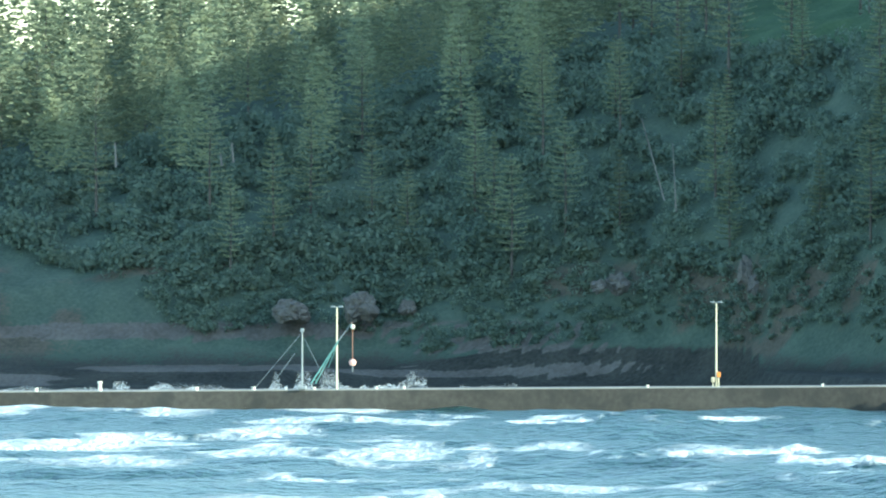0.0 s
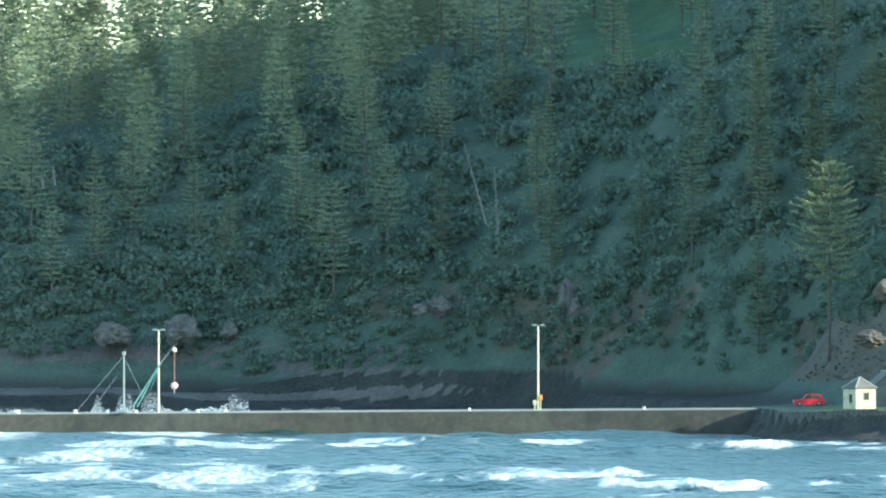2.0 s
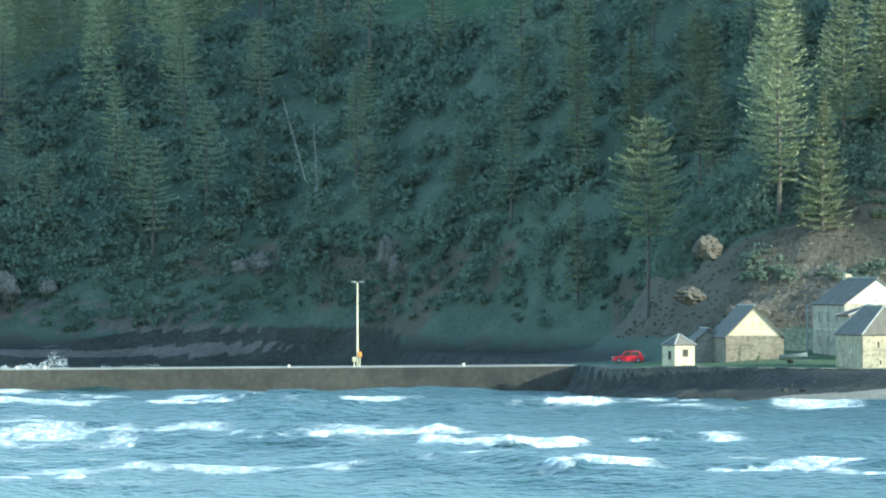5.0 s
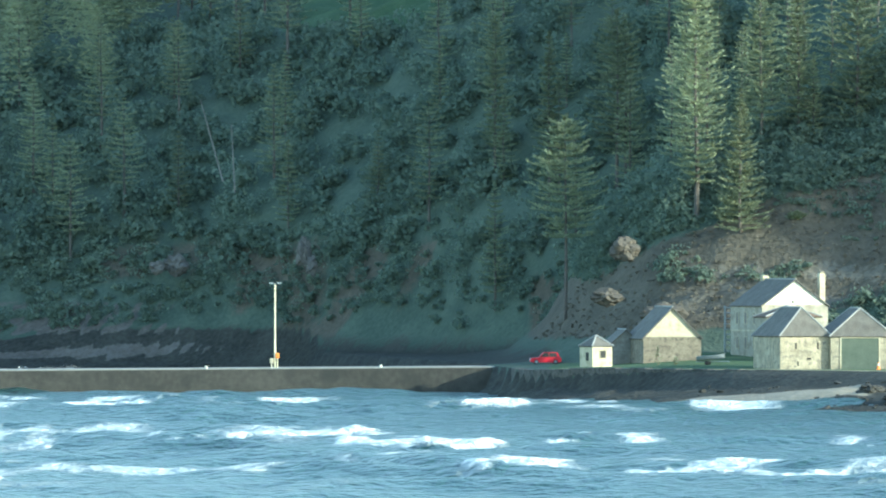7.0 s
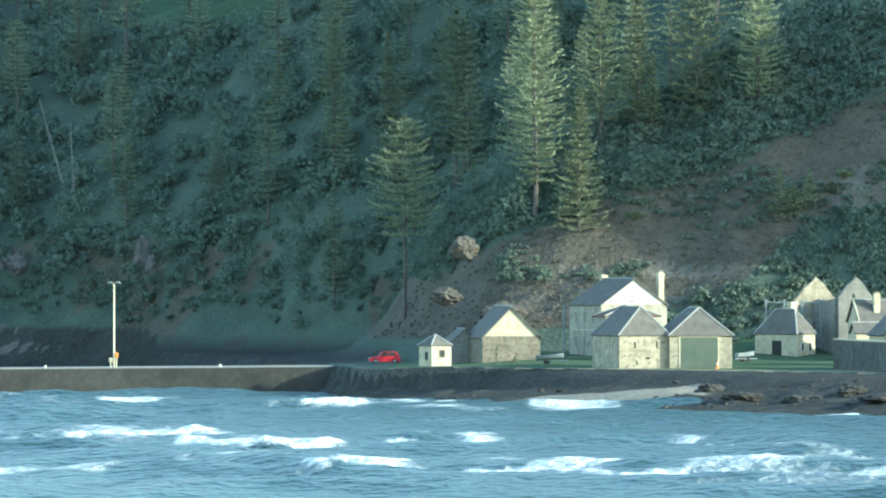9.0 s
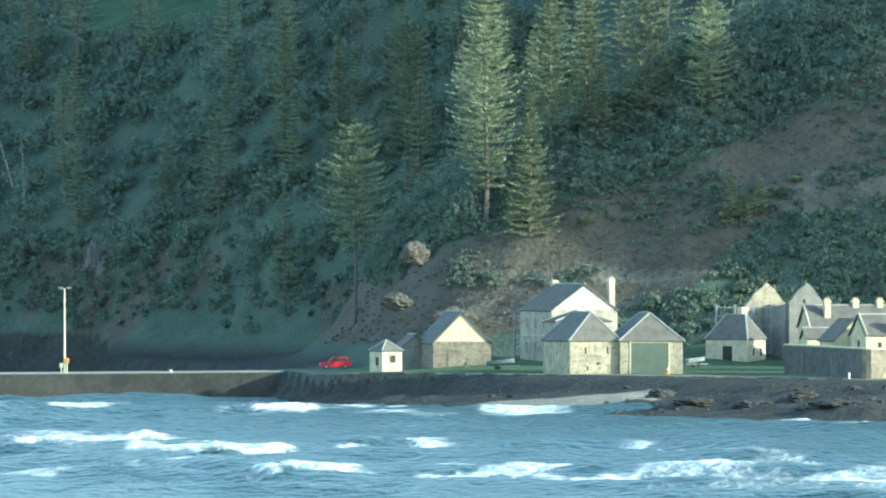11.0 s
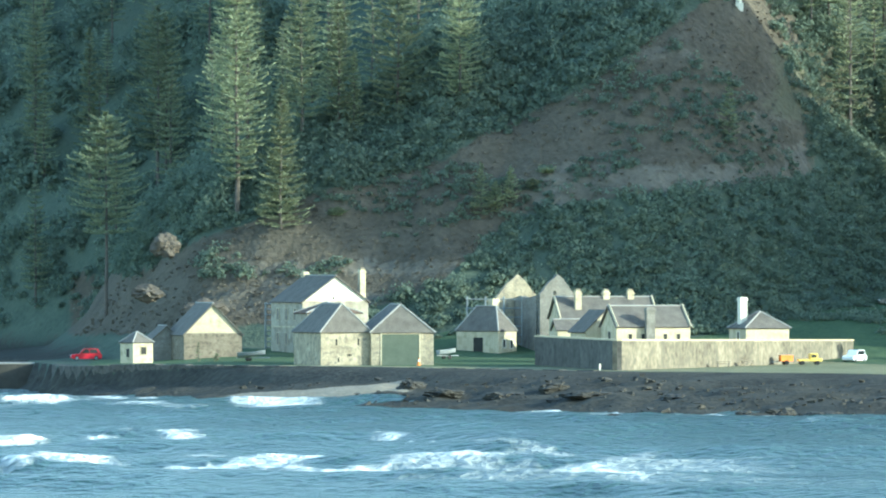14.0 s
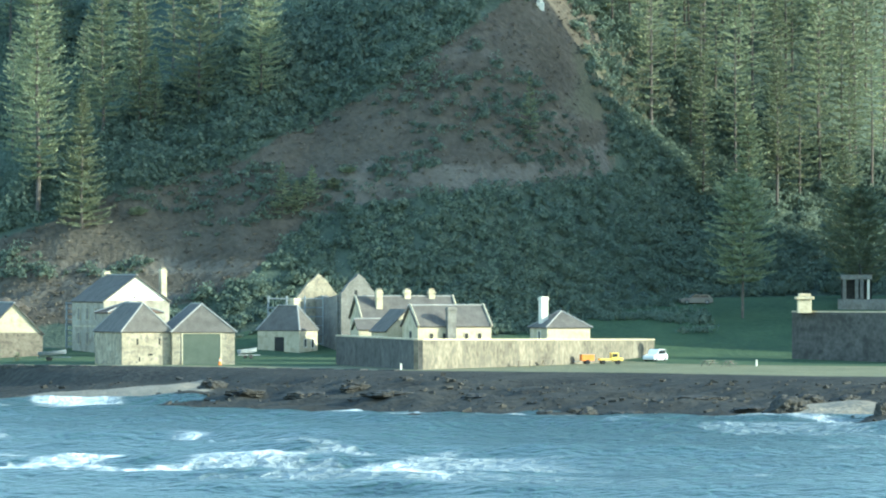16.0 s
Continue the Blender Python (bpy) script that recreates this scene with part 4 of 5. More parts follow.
for u, (x, y, a, c, s) in enumerate(((-120.26, 1383, 3.0, 2.9, 1), (-131.83, 1384, 3.2, 2.2, 2), (-112.82, 1386, 1.6, 1.5, 3), (-77.4, 1372, 2.2, 1.8, 4), (-80.5, 1370, 1.3, 1.2, 7), (-55.53, 1342, 1.2, 2.4, 5), (-54.18, 1341, 1.0, 1.6, 6))):
    boulder(x, y, (ground_at(x, y) if u < 0 else (13.37, 12.63, 13.37, 17.27, 16.9, 19.35, 17.1)[u]), a, a * 0.9, c, s, ROCK, "pale weathered rock outcrop in the shaded slope")
# these first two are pale rock, coloured brown and darker to imitate shade
boulder(-3.82, 1166, 19.6, 2.2, 2.0, 1.7, 11, BROWN_SHADED_ROCK, "big pale boulder on the edge of the spur")
boulder(-6.52, 1162, 13.0, 2.3, 2.0, 1.2, 12, BROWN_SHADED_ROCK, "broken pale rock face at the foot of the spur")
boulder(1.24, 1160, 10.6, 3.4, 2.0, 1.6, 14, BROWN_SHADED_ROCK, "broken brown rock face behind the sheds")
for u, (x, y, a, c, s) in enumerate(((66.45, 955, 2.2, 0.9, 21), (62.76, 962, 1.4, 0.5, 22), (71.02, 952, 3.0, 0.6, 23), (87.88, 935, 2.4, 1.6, 24), (91.34, 945, 2.0, 1.2, 25), (96.07, 948, 1.8, 0.7, 26), (96.59, 918, 1.2, 1.2, 27), (84.62, 944, 2.4, 0.5, 28), (46.06, 990, 3.0, 0.6, 29), (30.41, 1020, 2.6, 0.7, 30), (26.83, 1040, 2.2, 0.9, 31), (36.86, 1010, 3.2, 0.7, 32), (56.36, 985, 3.0, 0.7, 33), (79.96, 960, 3.4, 0.6, 34), (43.02, 1012, 2.0, 0.8, 35))):
    boulder(x, y, max(ground_at(x, y), 0.0) + c * 0.1, a, a * 0.8, c, s, DARK_ROCK, "dark wet boulder on the shore platform", turn=s * 37)


def rubble(name, label, n, area, seed, keep, mat, small, large):
    """Broken rock lying about: lumps with eight uneven corners, each turned its own way."""
    r = np.random.RandomState(seed)
    x, y = r.uniform(*area[0], n), r.uniform(*area[1], n)
    z = height(x, y)
    ok = keep(x, y, z)
    x, y, z = x[ok], y[ok], z[ok]
    k = len(x)
    size = small + (large - small) * r.uniform(0, 1, (k, 1, 1)) ** 2.5
    cube = np.array([(i, j, h) for h in (-1, 1) for i, j in ((-1, -1), (1, -1), (1, 1), (-1, 1))], float)
    v = (cube[None] * r.uniform(0.35, 1.0, (k, 8, 3))) * size * r.uniform(0.6, 1.4, (k, 1, 3)) * np.array([1.2, 1.0, 0.6])
    t, lean = r.uniform(0, math.tau, (k, 1)), r.uniform(-0.4, 0.4, (k, 1))
    vx, vz = v[..., 0] * np.cos(lean) - v[..., 2] * np.sin(lean), v[..., 0] * np.sin(lean) + v[..., 2] * np.cos(lean)
    out = np.stack([vx * np.cos(t) - v[..., 1] * np.sin(t) + x[:, None], vx * np.sin(t) + v[..., 1] * np.cos(t) + y[:, None], vz + z[:, None] + 0.1 * size[..., 0]], -1)
    faces = ((3, 2, 1, 0), (4, 5, 6, 7), (0, 1, 5, 4), (1, 2, 6, 5), (2, 3, 7, 6), (3, 0, 4, 7))
    quads = np.stack([out[:, list(f)] for f in faces], 1).reshape(-1, 3)
    return loose(name, label, "rocks", quads, mat)


rubble("shore_rocks", "broken dark rock strewn over the shore platform", 5200, ((-14, 118), (890, 1090)), 91,
       lambda x, y, z: (shore_part(x, y) > -0.02) & (shore_part(x, y) < 0.8) & (fractal(x, y * 0.5, 9, 92, 3) > 0.47) & (is_sand(x, y, z) < 0.6), DARK_ROCK, 0.1, 0.5)


def bare_trunk(a, b, r):
    a = Vector(a)
    ob = part("dead_trunk", tubes((a, Vector(b), r, r * 0.5), sides=7), PALE_BARK)
    return tagged(ob, "bleached dead tree trunk leaning in the shaded wood", "dead tree", "dead trunks")


bare_trunk((-67.74, 1330, 30.45), (-71.3, 1330, 43.34), 0.14)
bare_trunk((-65.88, 1330, 28.67), (-66.41, 1330, 39.51), 0.12)
bare_trunk((38.82, 1190, 36.93), (39.06, 1190, 41.86), 0.14)
for u, (a, b) in enumerate((((-143.09, 1400, 37.47), (-143.37, 1400, 40.83)), ((-163.32, 1405, 36.78), (-163.51, 1405, 41.01)), ((-145.26, 1402, 36.93), (-145.45, 1402, 39.09)))):
    bare_trunk(a, b, 0.22)


def splash(name, x0, x1, y, z, tall, seed, n=900):
    """Thrown spray: a ragged bank of small white flecks, thick at the foot."""
    r = np.random.RandomState(seed)
    x = r.uniform(x0, x1, n)
    env = tall * np.clip(fractal(x, x * 0, (x1 - x0) / 6, seed, 3) * 1.9 - 0.45, 0.05, 1)
    up = r.uniform(0, 1, n) ** 1.5 * env
    c = np.stack([x, y + r.normal(size=n) * 1.2, z + up], -1)
    a = r.normal(size=(n, 3))
    a /= np.linalg.norm(a, axis=1, keepdims=True)
    b = np.cross(a, r.normal(size=(n, 3)))
    b /= np.linalg.norm(b, axis=1, keepdims=True)
    t = r.uniform(0.03, 0.11, (n, 1)) * (1.2 - 0.7 * (up / tall))[:, None]
    loose(name, "white spray thrown up by a breaking wave", "sea spray", np.stack([c - a * t, c - b * t, c + a * t, c + b * t], 1).reshape(-1, 3), SPRAY)


splash("sea_spray", -115.77, -108.7, 1175, 1.6, 3.6, 1, 4500)
splash("sea_spray", -107.64, -92.76, 1172, 1.6, 3.8, 2, 9000)
splash("sea_spray", -137.56, -121.79, 1180, 1.6, 2.6, 3, 7000)
splash("sea_spray", -91.5, -71.06, 1176, 1.6, 1.9, 4, 5000)
splash("sea_spray", -155.44, -92.12, 1184, 1.7, 1.6, 7, 9000)


# ---- on the pier ----
def bollard(x, h, label="short white bollard on the edge of the pier", w=0.3):
    e = thing("bollard", pose(x, on_pier(x) - 0.2, deck(x)), label, "bollard", "pier bollards")
    part("post", tubes(((0, 0, 0), (0, 0, h * 0.8), w, w * 0.8), sides=10), WHITE, e)
    part("head", tubes(((0, 0, h * 0.8), (0, 0, h), w * 1.3, w * 1.1), sides=10), WHITE, e)


bollard(-136.45, 1.3)
for x in (-145.16, -123.24, -115.38):
    bollard(x, 0.45)
for x in (-110.91, -107.05, -98.58, -94.8, -61.41, -37.46):
    bollard(x, 0.35, "small dull mooring bollard on the pier", 0.2)

crane = thing("pier_crane", pose(-108.65, 1156, deck(-106)), "grey mast crane with a cable-stayed boom on the pier", "crane")
part("mast", tubes(((0, 0, 0), (0, 0, 7.9), 0.15, 0.11)), GREY_STEEL, crane)
part("mast_head", boxes((-0.25, 0.25, -0.25, 0.25, 7.9, 8.4), bevel=0.04), GREY_STEEL, crane)
part("base", boxes((-0.6, 0.6, -0.6, 0.6, 0, 0.5), bevel=0.05), GREY_STEEL, crane)
for a, b in (((-6.5, 0, 0.2), (-0.2, 0, 7.6)), ((-4.5, 0.4, 0.2), (-1.0, 0, 5.0)), ((0.3, 0, 7.0), (3.0, 0, 1.6))):
    part("stay", tubes((a, b, 0.03), sides=5), GREY_STEEL, crane)
part("boom", tubes(((1.2, 0, 0.8), (5.0, -0.1, 6.7), 0.13, 0.1), sides=6), ROPE, crane)
part("boom", tubes(((1.8, 0.3, 0.8), (5.0, 0.1, 6.7), 0.1, 0.08), sides=6), ROPE, crane)
for k in range(6):
    f = (k + 0.5) / 6
    part("brace", tubes(((1.2 + 3.8 * f, -0.1 * f, 0.8 + 5.9 * f), (1.8 + 3.2 * f, 0.3 - 0.2 * f, 0.8 + 5.9 * f), 0.05), sides=5), ROPE, crane)
part("fall_rope", tubes(((5.0, 0, 6.6), (3.6, 0, 3.0), 0.04), sides=5), ROPE, crane)
part("jib", tubes(((5.0, 0, 6.7), (6.9, 0, 9.2), 0.09, 0.06), sides=6), GREY_STEEL, crane)
hook = part("hoist_cable", tubes(((6.95, 0, 9.2), (6.95, 0, 3.6), 0.05), sides=6), material("rusty_chain", (0.28, 0.14, 0.09), (0.38, 0.2, 0.13), 3, 0.8, 0.1), crane)
for z, r in ((8.6, 0.34), (3.7, 0.5)):
    bm = bmesh.new()
    bmesh.ops.create_uvsphere(bm, u_segments=12, v_segments=8, radius=r, matrix=Matrix.Translation((6.95, 0, z)))
    part("float", bm, WHITE if z > 5 else material("salmon_float", (0.8, 0.45, 0.36), (0.86, 0.52, 0.42), 2, 0.6, 0), crane, "round float on the cable", True)
part("hook", tubes(((6.95, 0, 3.2), (6.95, 0, 2.5), 0.1, 0.05), sides=6), GREY_STEEL, crane)

for s, z in ((-0.45, 1.0), (0.35, 1.7)):
    x = -52.0 + s
    e = thing("life_ring_box", pose(x, on_pier(-52) - 0.25, deck(-52)), "small white and orange life ring box beside the pole", "life ring box", "life ring boxes")
    part("post", tubes(((0, 0, 0), (0, 0, z), 0.07)), STEEL, e)
    part("cabinet", boxes((-0.25, 0.25, -0.18, 0.18, z - 0.35, z + 0.35), bevel=0.06), CREAM if s < 0 else ORANGE, e)


# ---- vehicles ----
def car(name, x, y, z, turn, paint, label, length=4.1, tall=1.5, wide=1.7):
    e = thing(name, pose(x, y, z, 0, 0, turn), label, "car")
    L, H = length, tall
    bm = bmesh.new()
    prism(bm, [(0.02, 0.28), (0.0, 0.62), (0.12, 0.78), (0.3 * L, 0.92), (0.92 * L, 0.95), (L - 0.02, 0.85), (L, 0.3), (0.9 * L, 0.2), (0.1 * L, 0.2)], 0, wide, "y")
    bmesh.ops.bevel(bm, geom=list(bm.edges), offset=0.05, segments=2, affect="EDGES")
    part("body", bm, paint, e)
    bm = bmesh.new()
    prism(bm, [(0.28 * L, 0.9), (0.43 * L, H), (0.86 * L, H - 0.02), (0.97 * L, 0.93)], 0.1, wide - 0.1, "y")
    bmesh.ops.bevel(bm, geom=list(bm.edges), offset=0.06, segments=2, affect="EDGES")
    cab = part("cabin", bm, paint, e)
    for a, b, c, d in ((0.33, 0.44, 0.46, 0.59), (0.61, 0.61, 0.62, 0.84)):
        for yy in (0.06, wide - 0.115):
            bm = bmesh.new()
            prism(bm, [(a * L, 0.97), (min(b, 0.44) * L if b < 0.5 else b * L, H - 0.1), (d * L - 0.04, H - 0.1), (d * L + (0.0 if b < 0.5 else 0.12), 0.97)], yy, yy + 0.05, "y")
            part("window", bm, GLASS, cab)
    for xx in (0.19 * L, 0.81 * L):
        for yy in (-0.02, wide - 0.18):
            w = part("wheel", tubes(((xx, yy, 0.31), (xx, yy + 0.2, 0.31), 0.31), sides=16), RUBBER, e)
            part("rim", tubes(((xx, yy - 0.01, 0.31), (xx, yy + 0.21, 0.31), 0.19), sides=12), GREY_STEEL, w)
    for yy in (0.15, wide - 0.4):
        part("headlight", boxes((-0.01, 0.06, yy, yy + 0.25, 0.58, 0.74), bevel=0.01), CAR_WHITE, e)
        part("tail_light", boxes((L - 0.05, L + 0.01, yy, yy + 0.2, 0.6, 0.8), bevel=0.01), RED, e)
    return e


car("hatchback", -16.93, 1167, max(deck(-14), ground_at(-14, 1167)) + 0.02, 6, RED, "red hatchback parked on the pier road", 4.3, 1.62)
car("estate_car", 86.58, 1108, ground_at(87.47, 1108), 60, CAR_WHITE, "white car parked beside the compound wall", 4.2, 1.6)
car("saloon_car", 95.26, 1172, ground_at(97.22, 1172) + 0.05, 5, CAR_GREY, "dull grey car parked under the trees", 4.6, 1.4)

cart = thing("trailer", pose(76.04, 1094, ground_at(76.04, 1094), 0, 0, 10), "orange box trailer parked before the stone wall", "trailer")
part("box", boxes((0, 1.7, 0, 1.2, 0.45, 1.25), bevel=0.04), ORANGE, cart)
part("lid", boxes((-0.05, 1.75, -0.05, 1.25, 1.256, 1.32), bevel=0.02), CREAM, cart)
for yy in (-0.12, 1.22):
    part("wheel", tubes(((0.8, yy, 0.3), (0.8, yy + 0.1, 0.3), 0.3), sides=14), RUBBER, cart)
part("drawbar", tubes(((-1.0, 0.6, 0.4), (0.0, 0.6, 0.45), 0.05)), GREY_STEEL, cart)
digger = thing("utility_truck", pose(78.39, 1094, ground_at(78.39, 1094), 0, 0, 6), "small yellow flatbed truck parked before the stone wall", "truck")
part("bed", boxes((0, 1.5, 0, 1.4, 0.5, 0.75), bevel=0.03), YELLOW, digger)
part("bonnet", boxes((2.55, 3.1, 0.05, 1.35, 0.45, 0.85), bevel=0.06), YELLOW, digger)
cabn = part("cab", boxes((1.52, 2.54, 0.02, 1.38, 0.45, 1.5), bevel=0.08), YELLOW, digger)
part("window", boxes((1.7, 2.35, -0.01, 0.03, 0.95, 1.35)), GLASS, cabn)
for xx in (0.5, 2.5):
    for yy in (-0.06, 1.3):
        part("wheel", tubes(((xx, yy, 0.28), (xx, yy + 0.16, 0.28), 0.28), sides=14), RUBBER, digger)


def boat_on_trailer(x, y, turn, paint, label, s=1.0):
    e = thing("boat", pose(x, y, ground_at(x, y), 0, 0, turn), label, "boat", "boats on the quay")
    bm = bmesh.new()
    rows = []
    for k in range(7):
        f = k / 6
        w = 0.85 * s * (1 - f ** 3) + 0.02
        keel = 0.55 + 0.35 * f ** 2
        top = 1.15 + 0.35 * f ** 2
        px = f * 4.6 * s
        rows.append([bm.verts.new(p) for p in ((px, -w, top), (px, -w * 0.75, keel + 0.15), (px, 0, keel), (px, w * 0.75, keel + 0.15), (px, w, top))])
    for a, b in zip(rows, rows[1:]):
        for i in range(4):
            bm.faces.new((a[i], a[i + 1], b[i + 1], b[i]))
    bm.faces.new(rows[0])
    hull = part("hull", bm, paint, e)
    hull.modifiers.new("thick", "SOLIDIFY").thickness = 0.05
    for k in (0.25, 0.5):
        part("thwart", boxes((k * 4.6 * s - 0.12, k * 4.6 * s + 0.12, -0.7 * s, 0.7 * s, 1.0, 1.05)), WOOD, e)
    part("trailer_frame", tubes(((-0.2, 0, 0.45), (5.4 * s, 0, 0.45), 0.06)), GREY_STEEL, e)
    for yy in (-0.8, 0.7):
        part("wheel", tubes(((1.4, yy, 0.28), (1.4, yy + 0.14, 0.28), 0.28), sides=14), RUBBER, e)
    return e


boat_on_trailer(5.8, 1112, -12, GREY_STEEL, "grey open boat on a trailer beside the shed", 0.8)
boat_on_trailer(32.28, 1118, 30, GREY_STEEL, "grey dinghy on a trailer on the lawn", 0.6)


def picnic_table(x, y, turn):
    e = thing("picnic_table", pose(x, y, ground_at(x, y), 0, 0, turn), "weathered timber picnic table on the grass", "picnic table", "picnic tables")
    for k in range(4):
        part("board", boxes((-0.95, 0.95, -0.38 + k * 0.19, -0.2 + k * 0.19, 0.7, 0.75)), WOOD, e)
    for yy in (-0.8, 0.55):
        part("bench", boxes((-0.95, 0.95, yy, yy + 0.25, 0.42, 0.47)), WOOD, e)
    for xx in (-0.7, 0.7):
        part("leg", tubes(((xx, -0.7, 0), (xx, 0.1, 0.7), 0.05), sides=5), WOOD, e)
        part("leg", tubes(((xx, 0.7, 0), (xx, -0.1, 0.7), 0.05), sides=5), WOOD, e)


for u, (x, y) in enumerate(((67.21, 1072), (70.95, 1082), (90.97, 1075), (93.05, 1070))):
    picnic_table(x, y, 20 * u)

cone = thing("traffic_cone", pose(28.95, 1088, 4.0), "orange and white traffic cone by the shed door", "traffic cone")
part("base", boxes((-0.25, 0.25, -0.25, 0.25, 0, 0.06)), ORANGE, cone)
part("cone", tubes(((0, 0, 0.06), (0, 0, 0.95), 0.24, 0.06), sides=12), ORANGE, cone)
part("band", tubes(((0, 0, 0.5), (0, 0, 0.8), 0.17, 0.12), sides=12), WHITE, cone)
for x, y in ((49.98, 1040), (97.08, 1075)):
    e = thing("marker_post", pose(x, y, ground_at(x, y)), "short white marker post in the grass", "post", "marker posts")
    part("post", boxes((-0.12, 0.12, -0.12, 0.12, -0.2, 0.75), bevel=0.03), WHITE, e)
    part("cap", boxes((-0.15, 0.15, -0.15, 0.15, 0.755, 0.82), bevel=0.02), WHITE, e)
for x, top in ((0.59, 2.4), (2.97, 0.9)):
    g = ground_at(x, 1111)
    e = pine(top, 0.3, 0.6, 7, int(top * 10), 0.5, 5, 8, 0.16, "small dark sapling on the grass before the shed", "saplings on the quay")
    e.matrix_world = pose(x, 1111, g)

# ---- ruins and scaffolds ----
def ruin_gable(x, y, z, turn, w, h, rise, t, mat, label, holes=()):
    e = thing("ruined_gable", pose(x, y, z, 0, 0, turn), label, "ruin", "ruined gables")
    bm = bmesh.new()
    n = 12
    pts = [(0, -1.0), (w, -1.0), (w, h)]
    for k in range(1, n):
        f = k / n
        up = h + rise * (1 - abs(2 * f - 1))
        pts.append((w * (1 - f), up + 0.16 * math.sin(k * 5.1)))
    pts.append((0, h))
    prism(bm, pts, 0, t, "y")
    part("masonry", bm, mat, e)
    for x0, x1, z0, z1 in holes:
        part("slit", boxes((x0, x1, -0.012, 0.03, z0, z1)), DARK, e)
    return e


def ruin_side(x, y, z, turn, l, h, mat, label):
    e = thing("ruined_wall", pose(x, y, z, 0, 0, turn), label, "ruin")
    bm = bmesh.new()
    prism(bm, [(0, -1), (l, -1), (l, h - 0.4), (l * 0.7, h - 0.1), (l * 0.4, h - 0.35), (0, h)], 0, 0.7, "y")
    part("masonry", bm, mat, e)


ruin_gable(40.77, 1140, 6.0, 14, 6.0, 6.59, 3.2, 0.8, STONE, "roofless sunlit stone gable of a ruin")
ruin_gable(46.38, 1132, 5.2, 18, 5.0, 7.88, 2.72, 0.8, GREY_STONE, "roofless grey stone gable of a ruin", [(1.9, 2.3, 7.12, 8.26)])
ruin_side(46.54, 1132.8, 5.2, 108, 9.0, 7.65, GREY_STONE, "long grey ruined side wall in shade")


def scaffold(name, label, x, y, z, turn, w, h, levels, posts):
    e = thing(name, pose(x, y, z, 0, 0, turn), label, "scaffold")
    for k in range(posts):
        px = w * k / (posts - 1)
        part("pole", tubes(((px, 0, -0.3), (px, 0, h), 0.13), sides=6), GREY_STEEL, e)
    for k in range(levels):
        pz = h * (k + 0.7) / levels
        part("ledger", tubes(((-0.2, -0.09, pz), (w + 0.2, -0.09, pz), 0.08), sides=6), GREY_STEEL, e)
    return e


scaffold("scaffold", "grey steel scaffold standing beside the ruins", 36.79, 1137.5, 5.4, 2, 7.4, 7.28, 6, 4)
scaffold("scaffold_tower", "narrow grey scaffold tower against the white house", 9.76, 1150, 5.2, 0, 0.9, 6.65, 9, 2)

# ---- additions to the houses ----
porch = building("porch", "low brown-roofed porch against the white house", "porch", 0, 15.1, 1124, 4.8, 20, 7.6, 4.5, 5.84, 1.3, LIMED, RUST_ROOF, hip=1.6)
lean_to = building("lean_to", "low grey shed beside the stone shed", "shed", 0, -5.45, 1132, 4.8, 10, 3.6, 6, 2.4, 1.6, GREY_STONE, SHINGLE, ridge="y")
for a in (2.2, 5.2, 8.2):
    opening(house, a, a + 0.8, 1.2, 2.7, WOOD, "left", name="window", frame=CREAM)
    opening(house, a, a + 0.8, 4.5, 6.0, WOOD, "left", name="window", frame=CREAM)
part("string_course", boxes((-0.06, 0.0, 0.2, 10.8, 3.5, 3.7)), CREAM, house)
opening(house, 4.4, 4.6, 7.3, 7.6)
opening(hut, 0.9, 1.6, 0.8, 1.9, DARK, "left", name="window")
opening(cottage, 1.0, 1.5, 1.0, 2.0, DARK, name="window", frame=WHITE)
opening(cottage, 2.6, 3.1, 0.9, 2.0, DARK, name="window", frame=WHITE)
for a in (1.6, 3.4, 6.4, 8.2):
    opening(front_house, a, a + 0.5, 2.6, 3.6, DARK, name="window", frame=CREAM)
opening(front_house, 2.4, 3.0, 2.4, 3.8, DARK, "left", name="window", frame=GREY_STONE)
opening(long_house, 1.4, 2.2, 0.6, 3.4, DARK, "left", name="door", frame=CREAM)
for a in (1.6, 4.0):
    opening(long_house, a, a + 0.8, 2.4, 4.0, DARK, name="window", frame=CREAM)
opening(pavilion, 2.2, 2.8, 2.4, 3.5, DARK, "left", name="window", frame=WHITE)
for xx in (0.05, 10.05):
    for a, b in (((xx, -0.3, 4.55), (xx, 3.0, 7.35)), ((xx, 6.3, 4.55), (xx, 3.0, 7.35))):
        part("verge", tubes((a, b, 0.16), sides=4), CREAM, front_house)
for xx in (-0.1, 13.3):
    for a, b in (((xx, -0.3, 4.85), (xx, 3.0, 7.85)), ((xx, 6.3, 4.85), (xx, 3.0, 7.85))):
        part("verge", tubes((a, b, 0.16), sides=4), CREAM, long_house)
wing = thing("side_wing", pose(50.61, 1091, 4.8, 0, 0, 17), "cream lean-to wing with a dark sloping roof", "house wing")
wl, wr = 3.72, 6.2
bm = bmesh.new()
prism(bm, [(0, -0.5), (2.6, -0.5), (2.6, wr), (0, wl)], 0, 0.45, "y")
part("wall", bm, CREAM, wing)
part("wall", boxes((0, 0.4, 0.454, 6, -0.5, wl)), CREAM, wing)
bm = bmesh.new()
roof_shell(bm, [Vector((-0.35, -0.2, wl - 0.25)), Vector((2.7, -0.2, wr + 0.2)), Vector((2.7, 6.2, wr + 0.2)), Vector((-0.35, 6.2, wl - 0.25))])
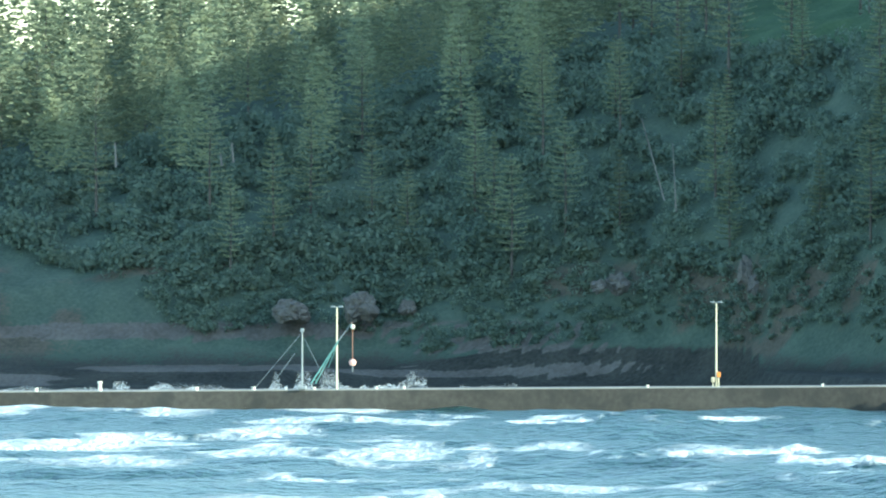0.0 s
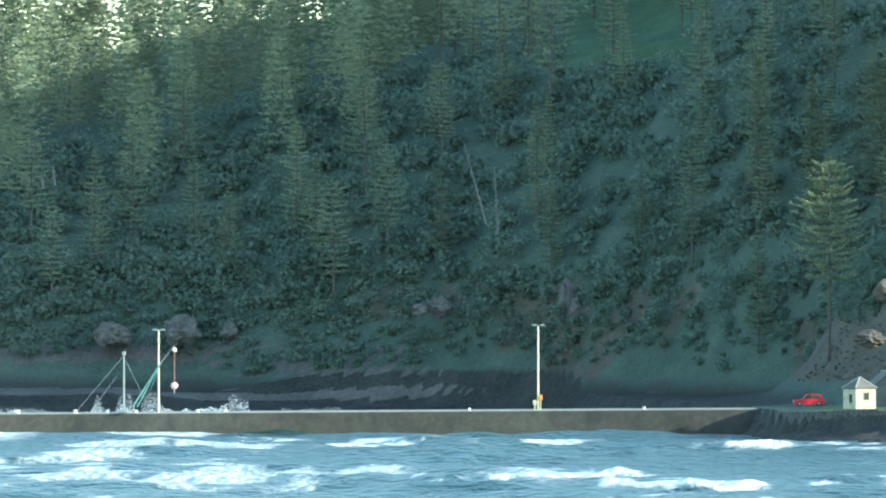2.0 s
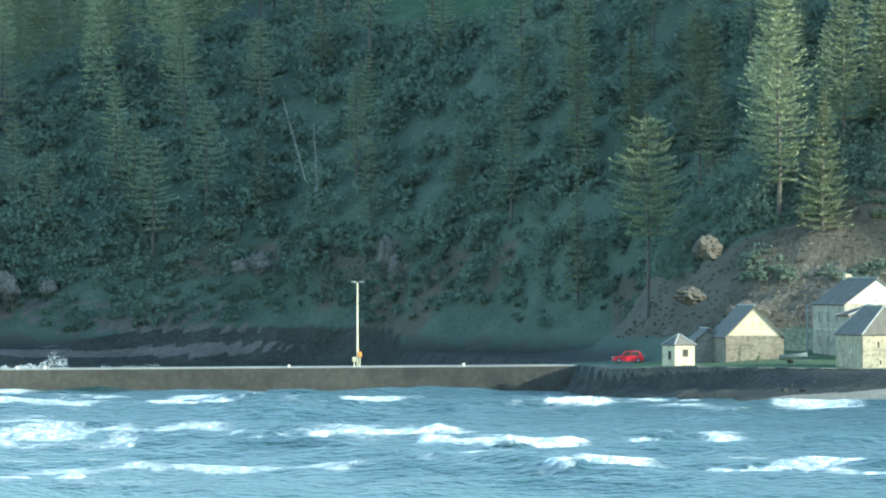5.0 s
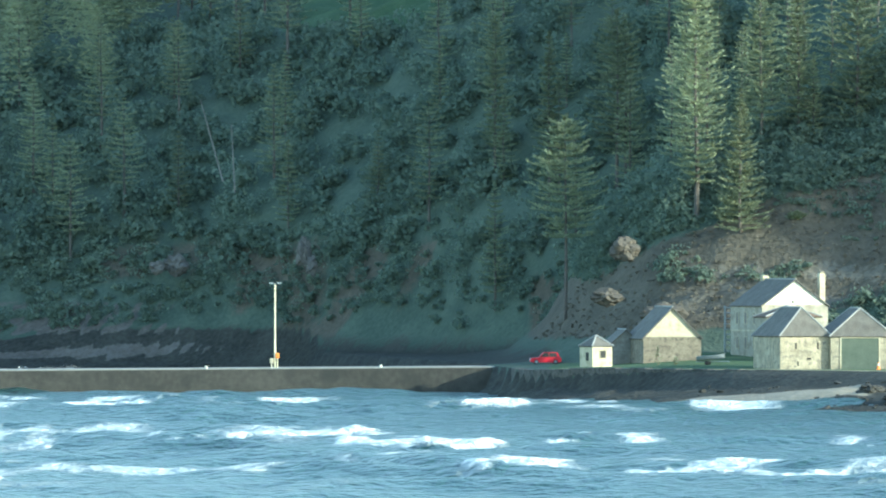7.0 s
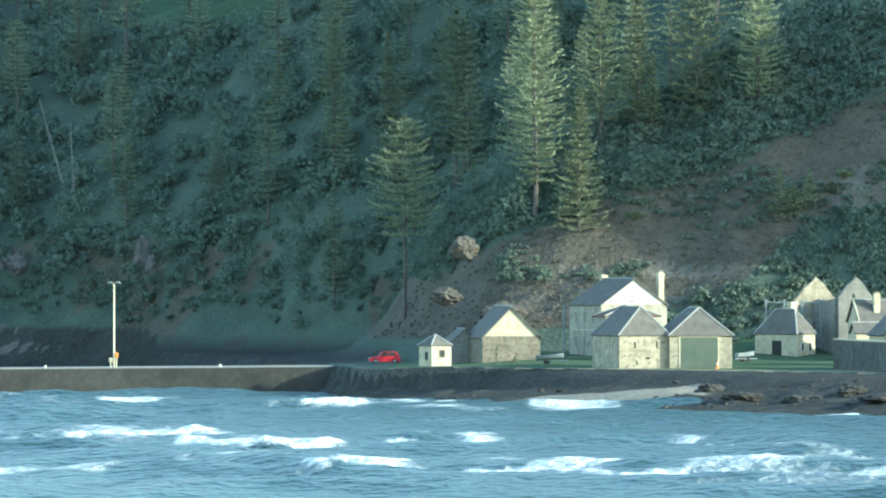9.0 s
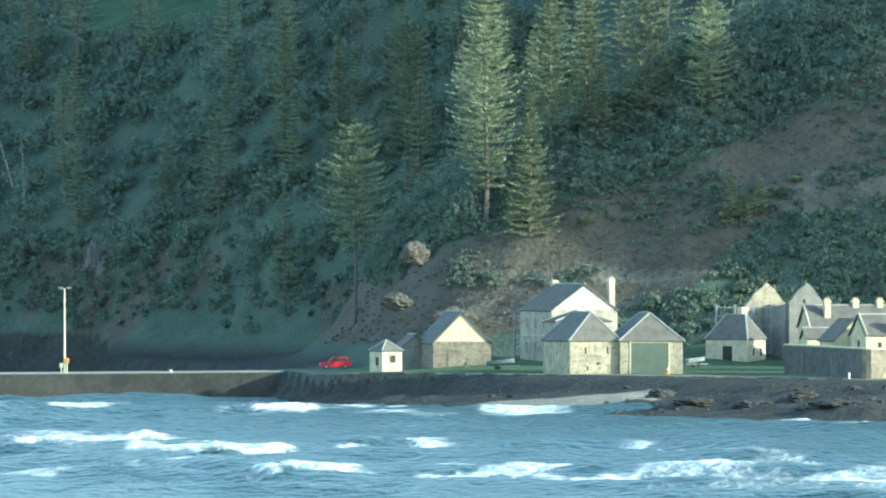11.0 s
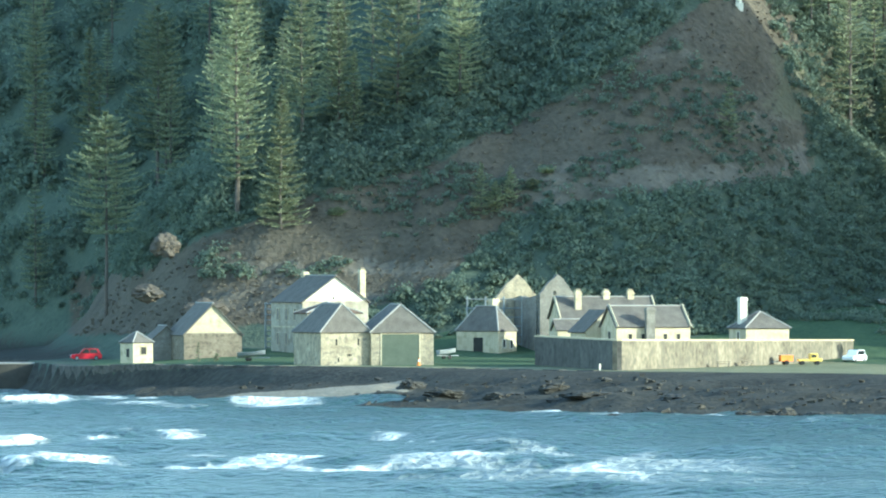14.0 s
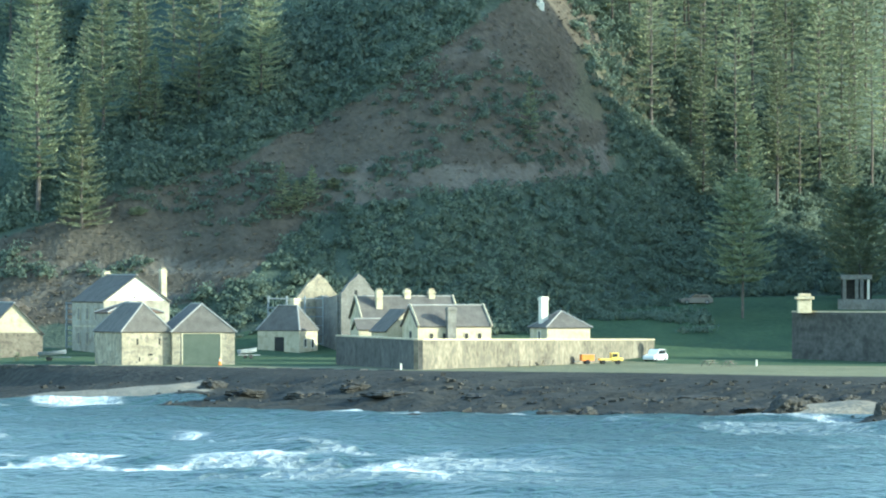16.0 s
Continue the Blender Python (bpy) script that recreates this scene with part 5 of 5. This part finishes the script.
part("roof", bm, SHINGLE, wing)
wing2 = building("kitchen_wing", "low cream wing with a shingle roof before the long house", "house wing", 0, 47.61, 1106, 4.8, 12, 5.4, 3, 3.82, 1.2, CREAM, SHINGLE, ridge="x")

gate = thing("gate_pillar", pose(106.04, 1114, 4.6), "white capped block standing on the high wall", "pillar")
part("shaft", boxes((0, 1.8, -0.9, 0.9, 5.9, 7.7), bevel=0.05), CREAM, gate)
part("cap", boxes((-0.3, 2.1, -1.2, 1.2, 7.706, 8.1), bevel=0.06), CREAM, gate)
part("crown_block", boxes((0.1, 1.7, -0.8, 0.8, 8.106, 8.5), bevel=0.06), CREAM, gate)
portico = thing("portico", pose(117.27, 1168, ground_at(119.14, 1168), 0, 0, -6), "grey stone portico ruin under the trees", "ruin")
base = 12.07
pz = portico.matrix_world.translation.z
part("plinth", boxes((-0.5, 6.5, -0.6, 3, -1.5, base - pz), bevel=0.05), GREY_STONE, portico)
for xx in (0.2, 1.9, 2.6, 3.6):
    part("column", boxes((xx, xx + (0.5 if xx != 3.6 else 0.35), 0, 0.6, base - pz + 0.004, base - pz + 2.7), bevel=0.05), WHITE if xx == 3.6 else GREY_STONE, portico)
part("lintel", boxes((-0.1, 4.3, -0.1, 0.8, base - pz + 2.704, base - pz + 3.4), bevel=0.06), GREY_STONE, portico)
part("back_wall", boxes((0, 4.2, 2.2, 2.6, base - pz + 0.004, base - pz + 2.7)), DARK_ROCK, portico)
obelisk = thing("monument", pose(77.55, 1201.5, ground_at(77.55, 1201.5)), "small white obelisk on top of the hill", "monument")
part("plinth", boxes((-0.6, 0.6, -0.6, 0.6, -0.6, 0.6), bevel=0.05), WHITE, obelisk)
bm = bmesh.new()
tube(bm, (0, 0, 0.6), (0, 0, 3.6), 0.45, 0.12, 4)
part("shaft", bm, WHITE, obelisk)
hill_house = building("hill_house", "pale house front among the trees on the hill", "house", 0, 55.85, 1225, 54.85, 10, 3.2, 4, 2.4, 1.2, CREAM, SHINGLE, ridge="x", sink=6)
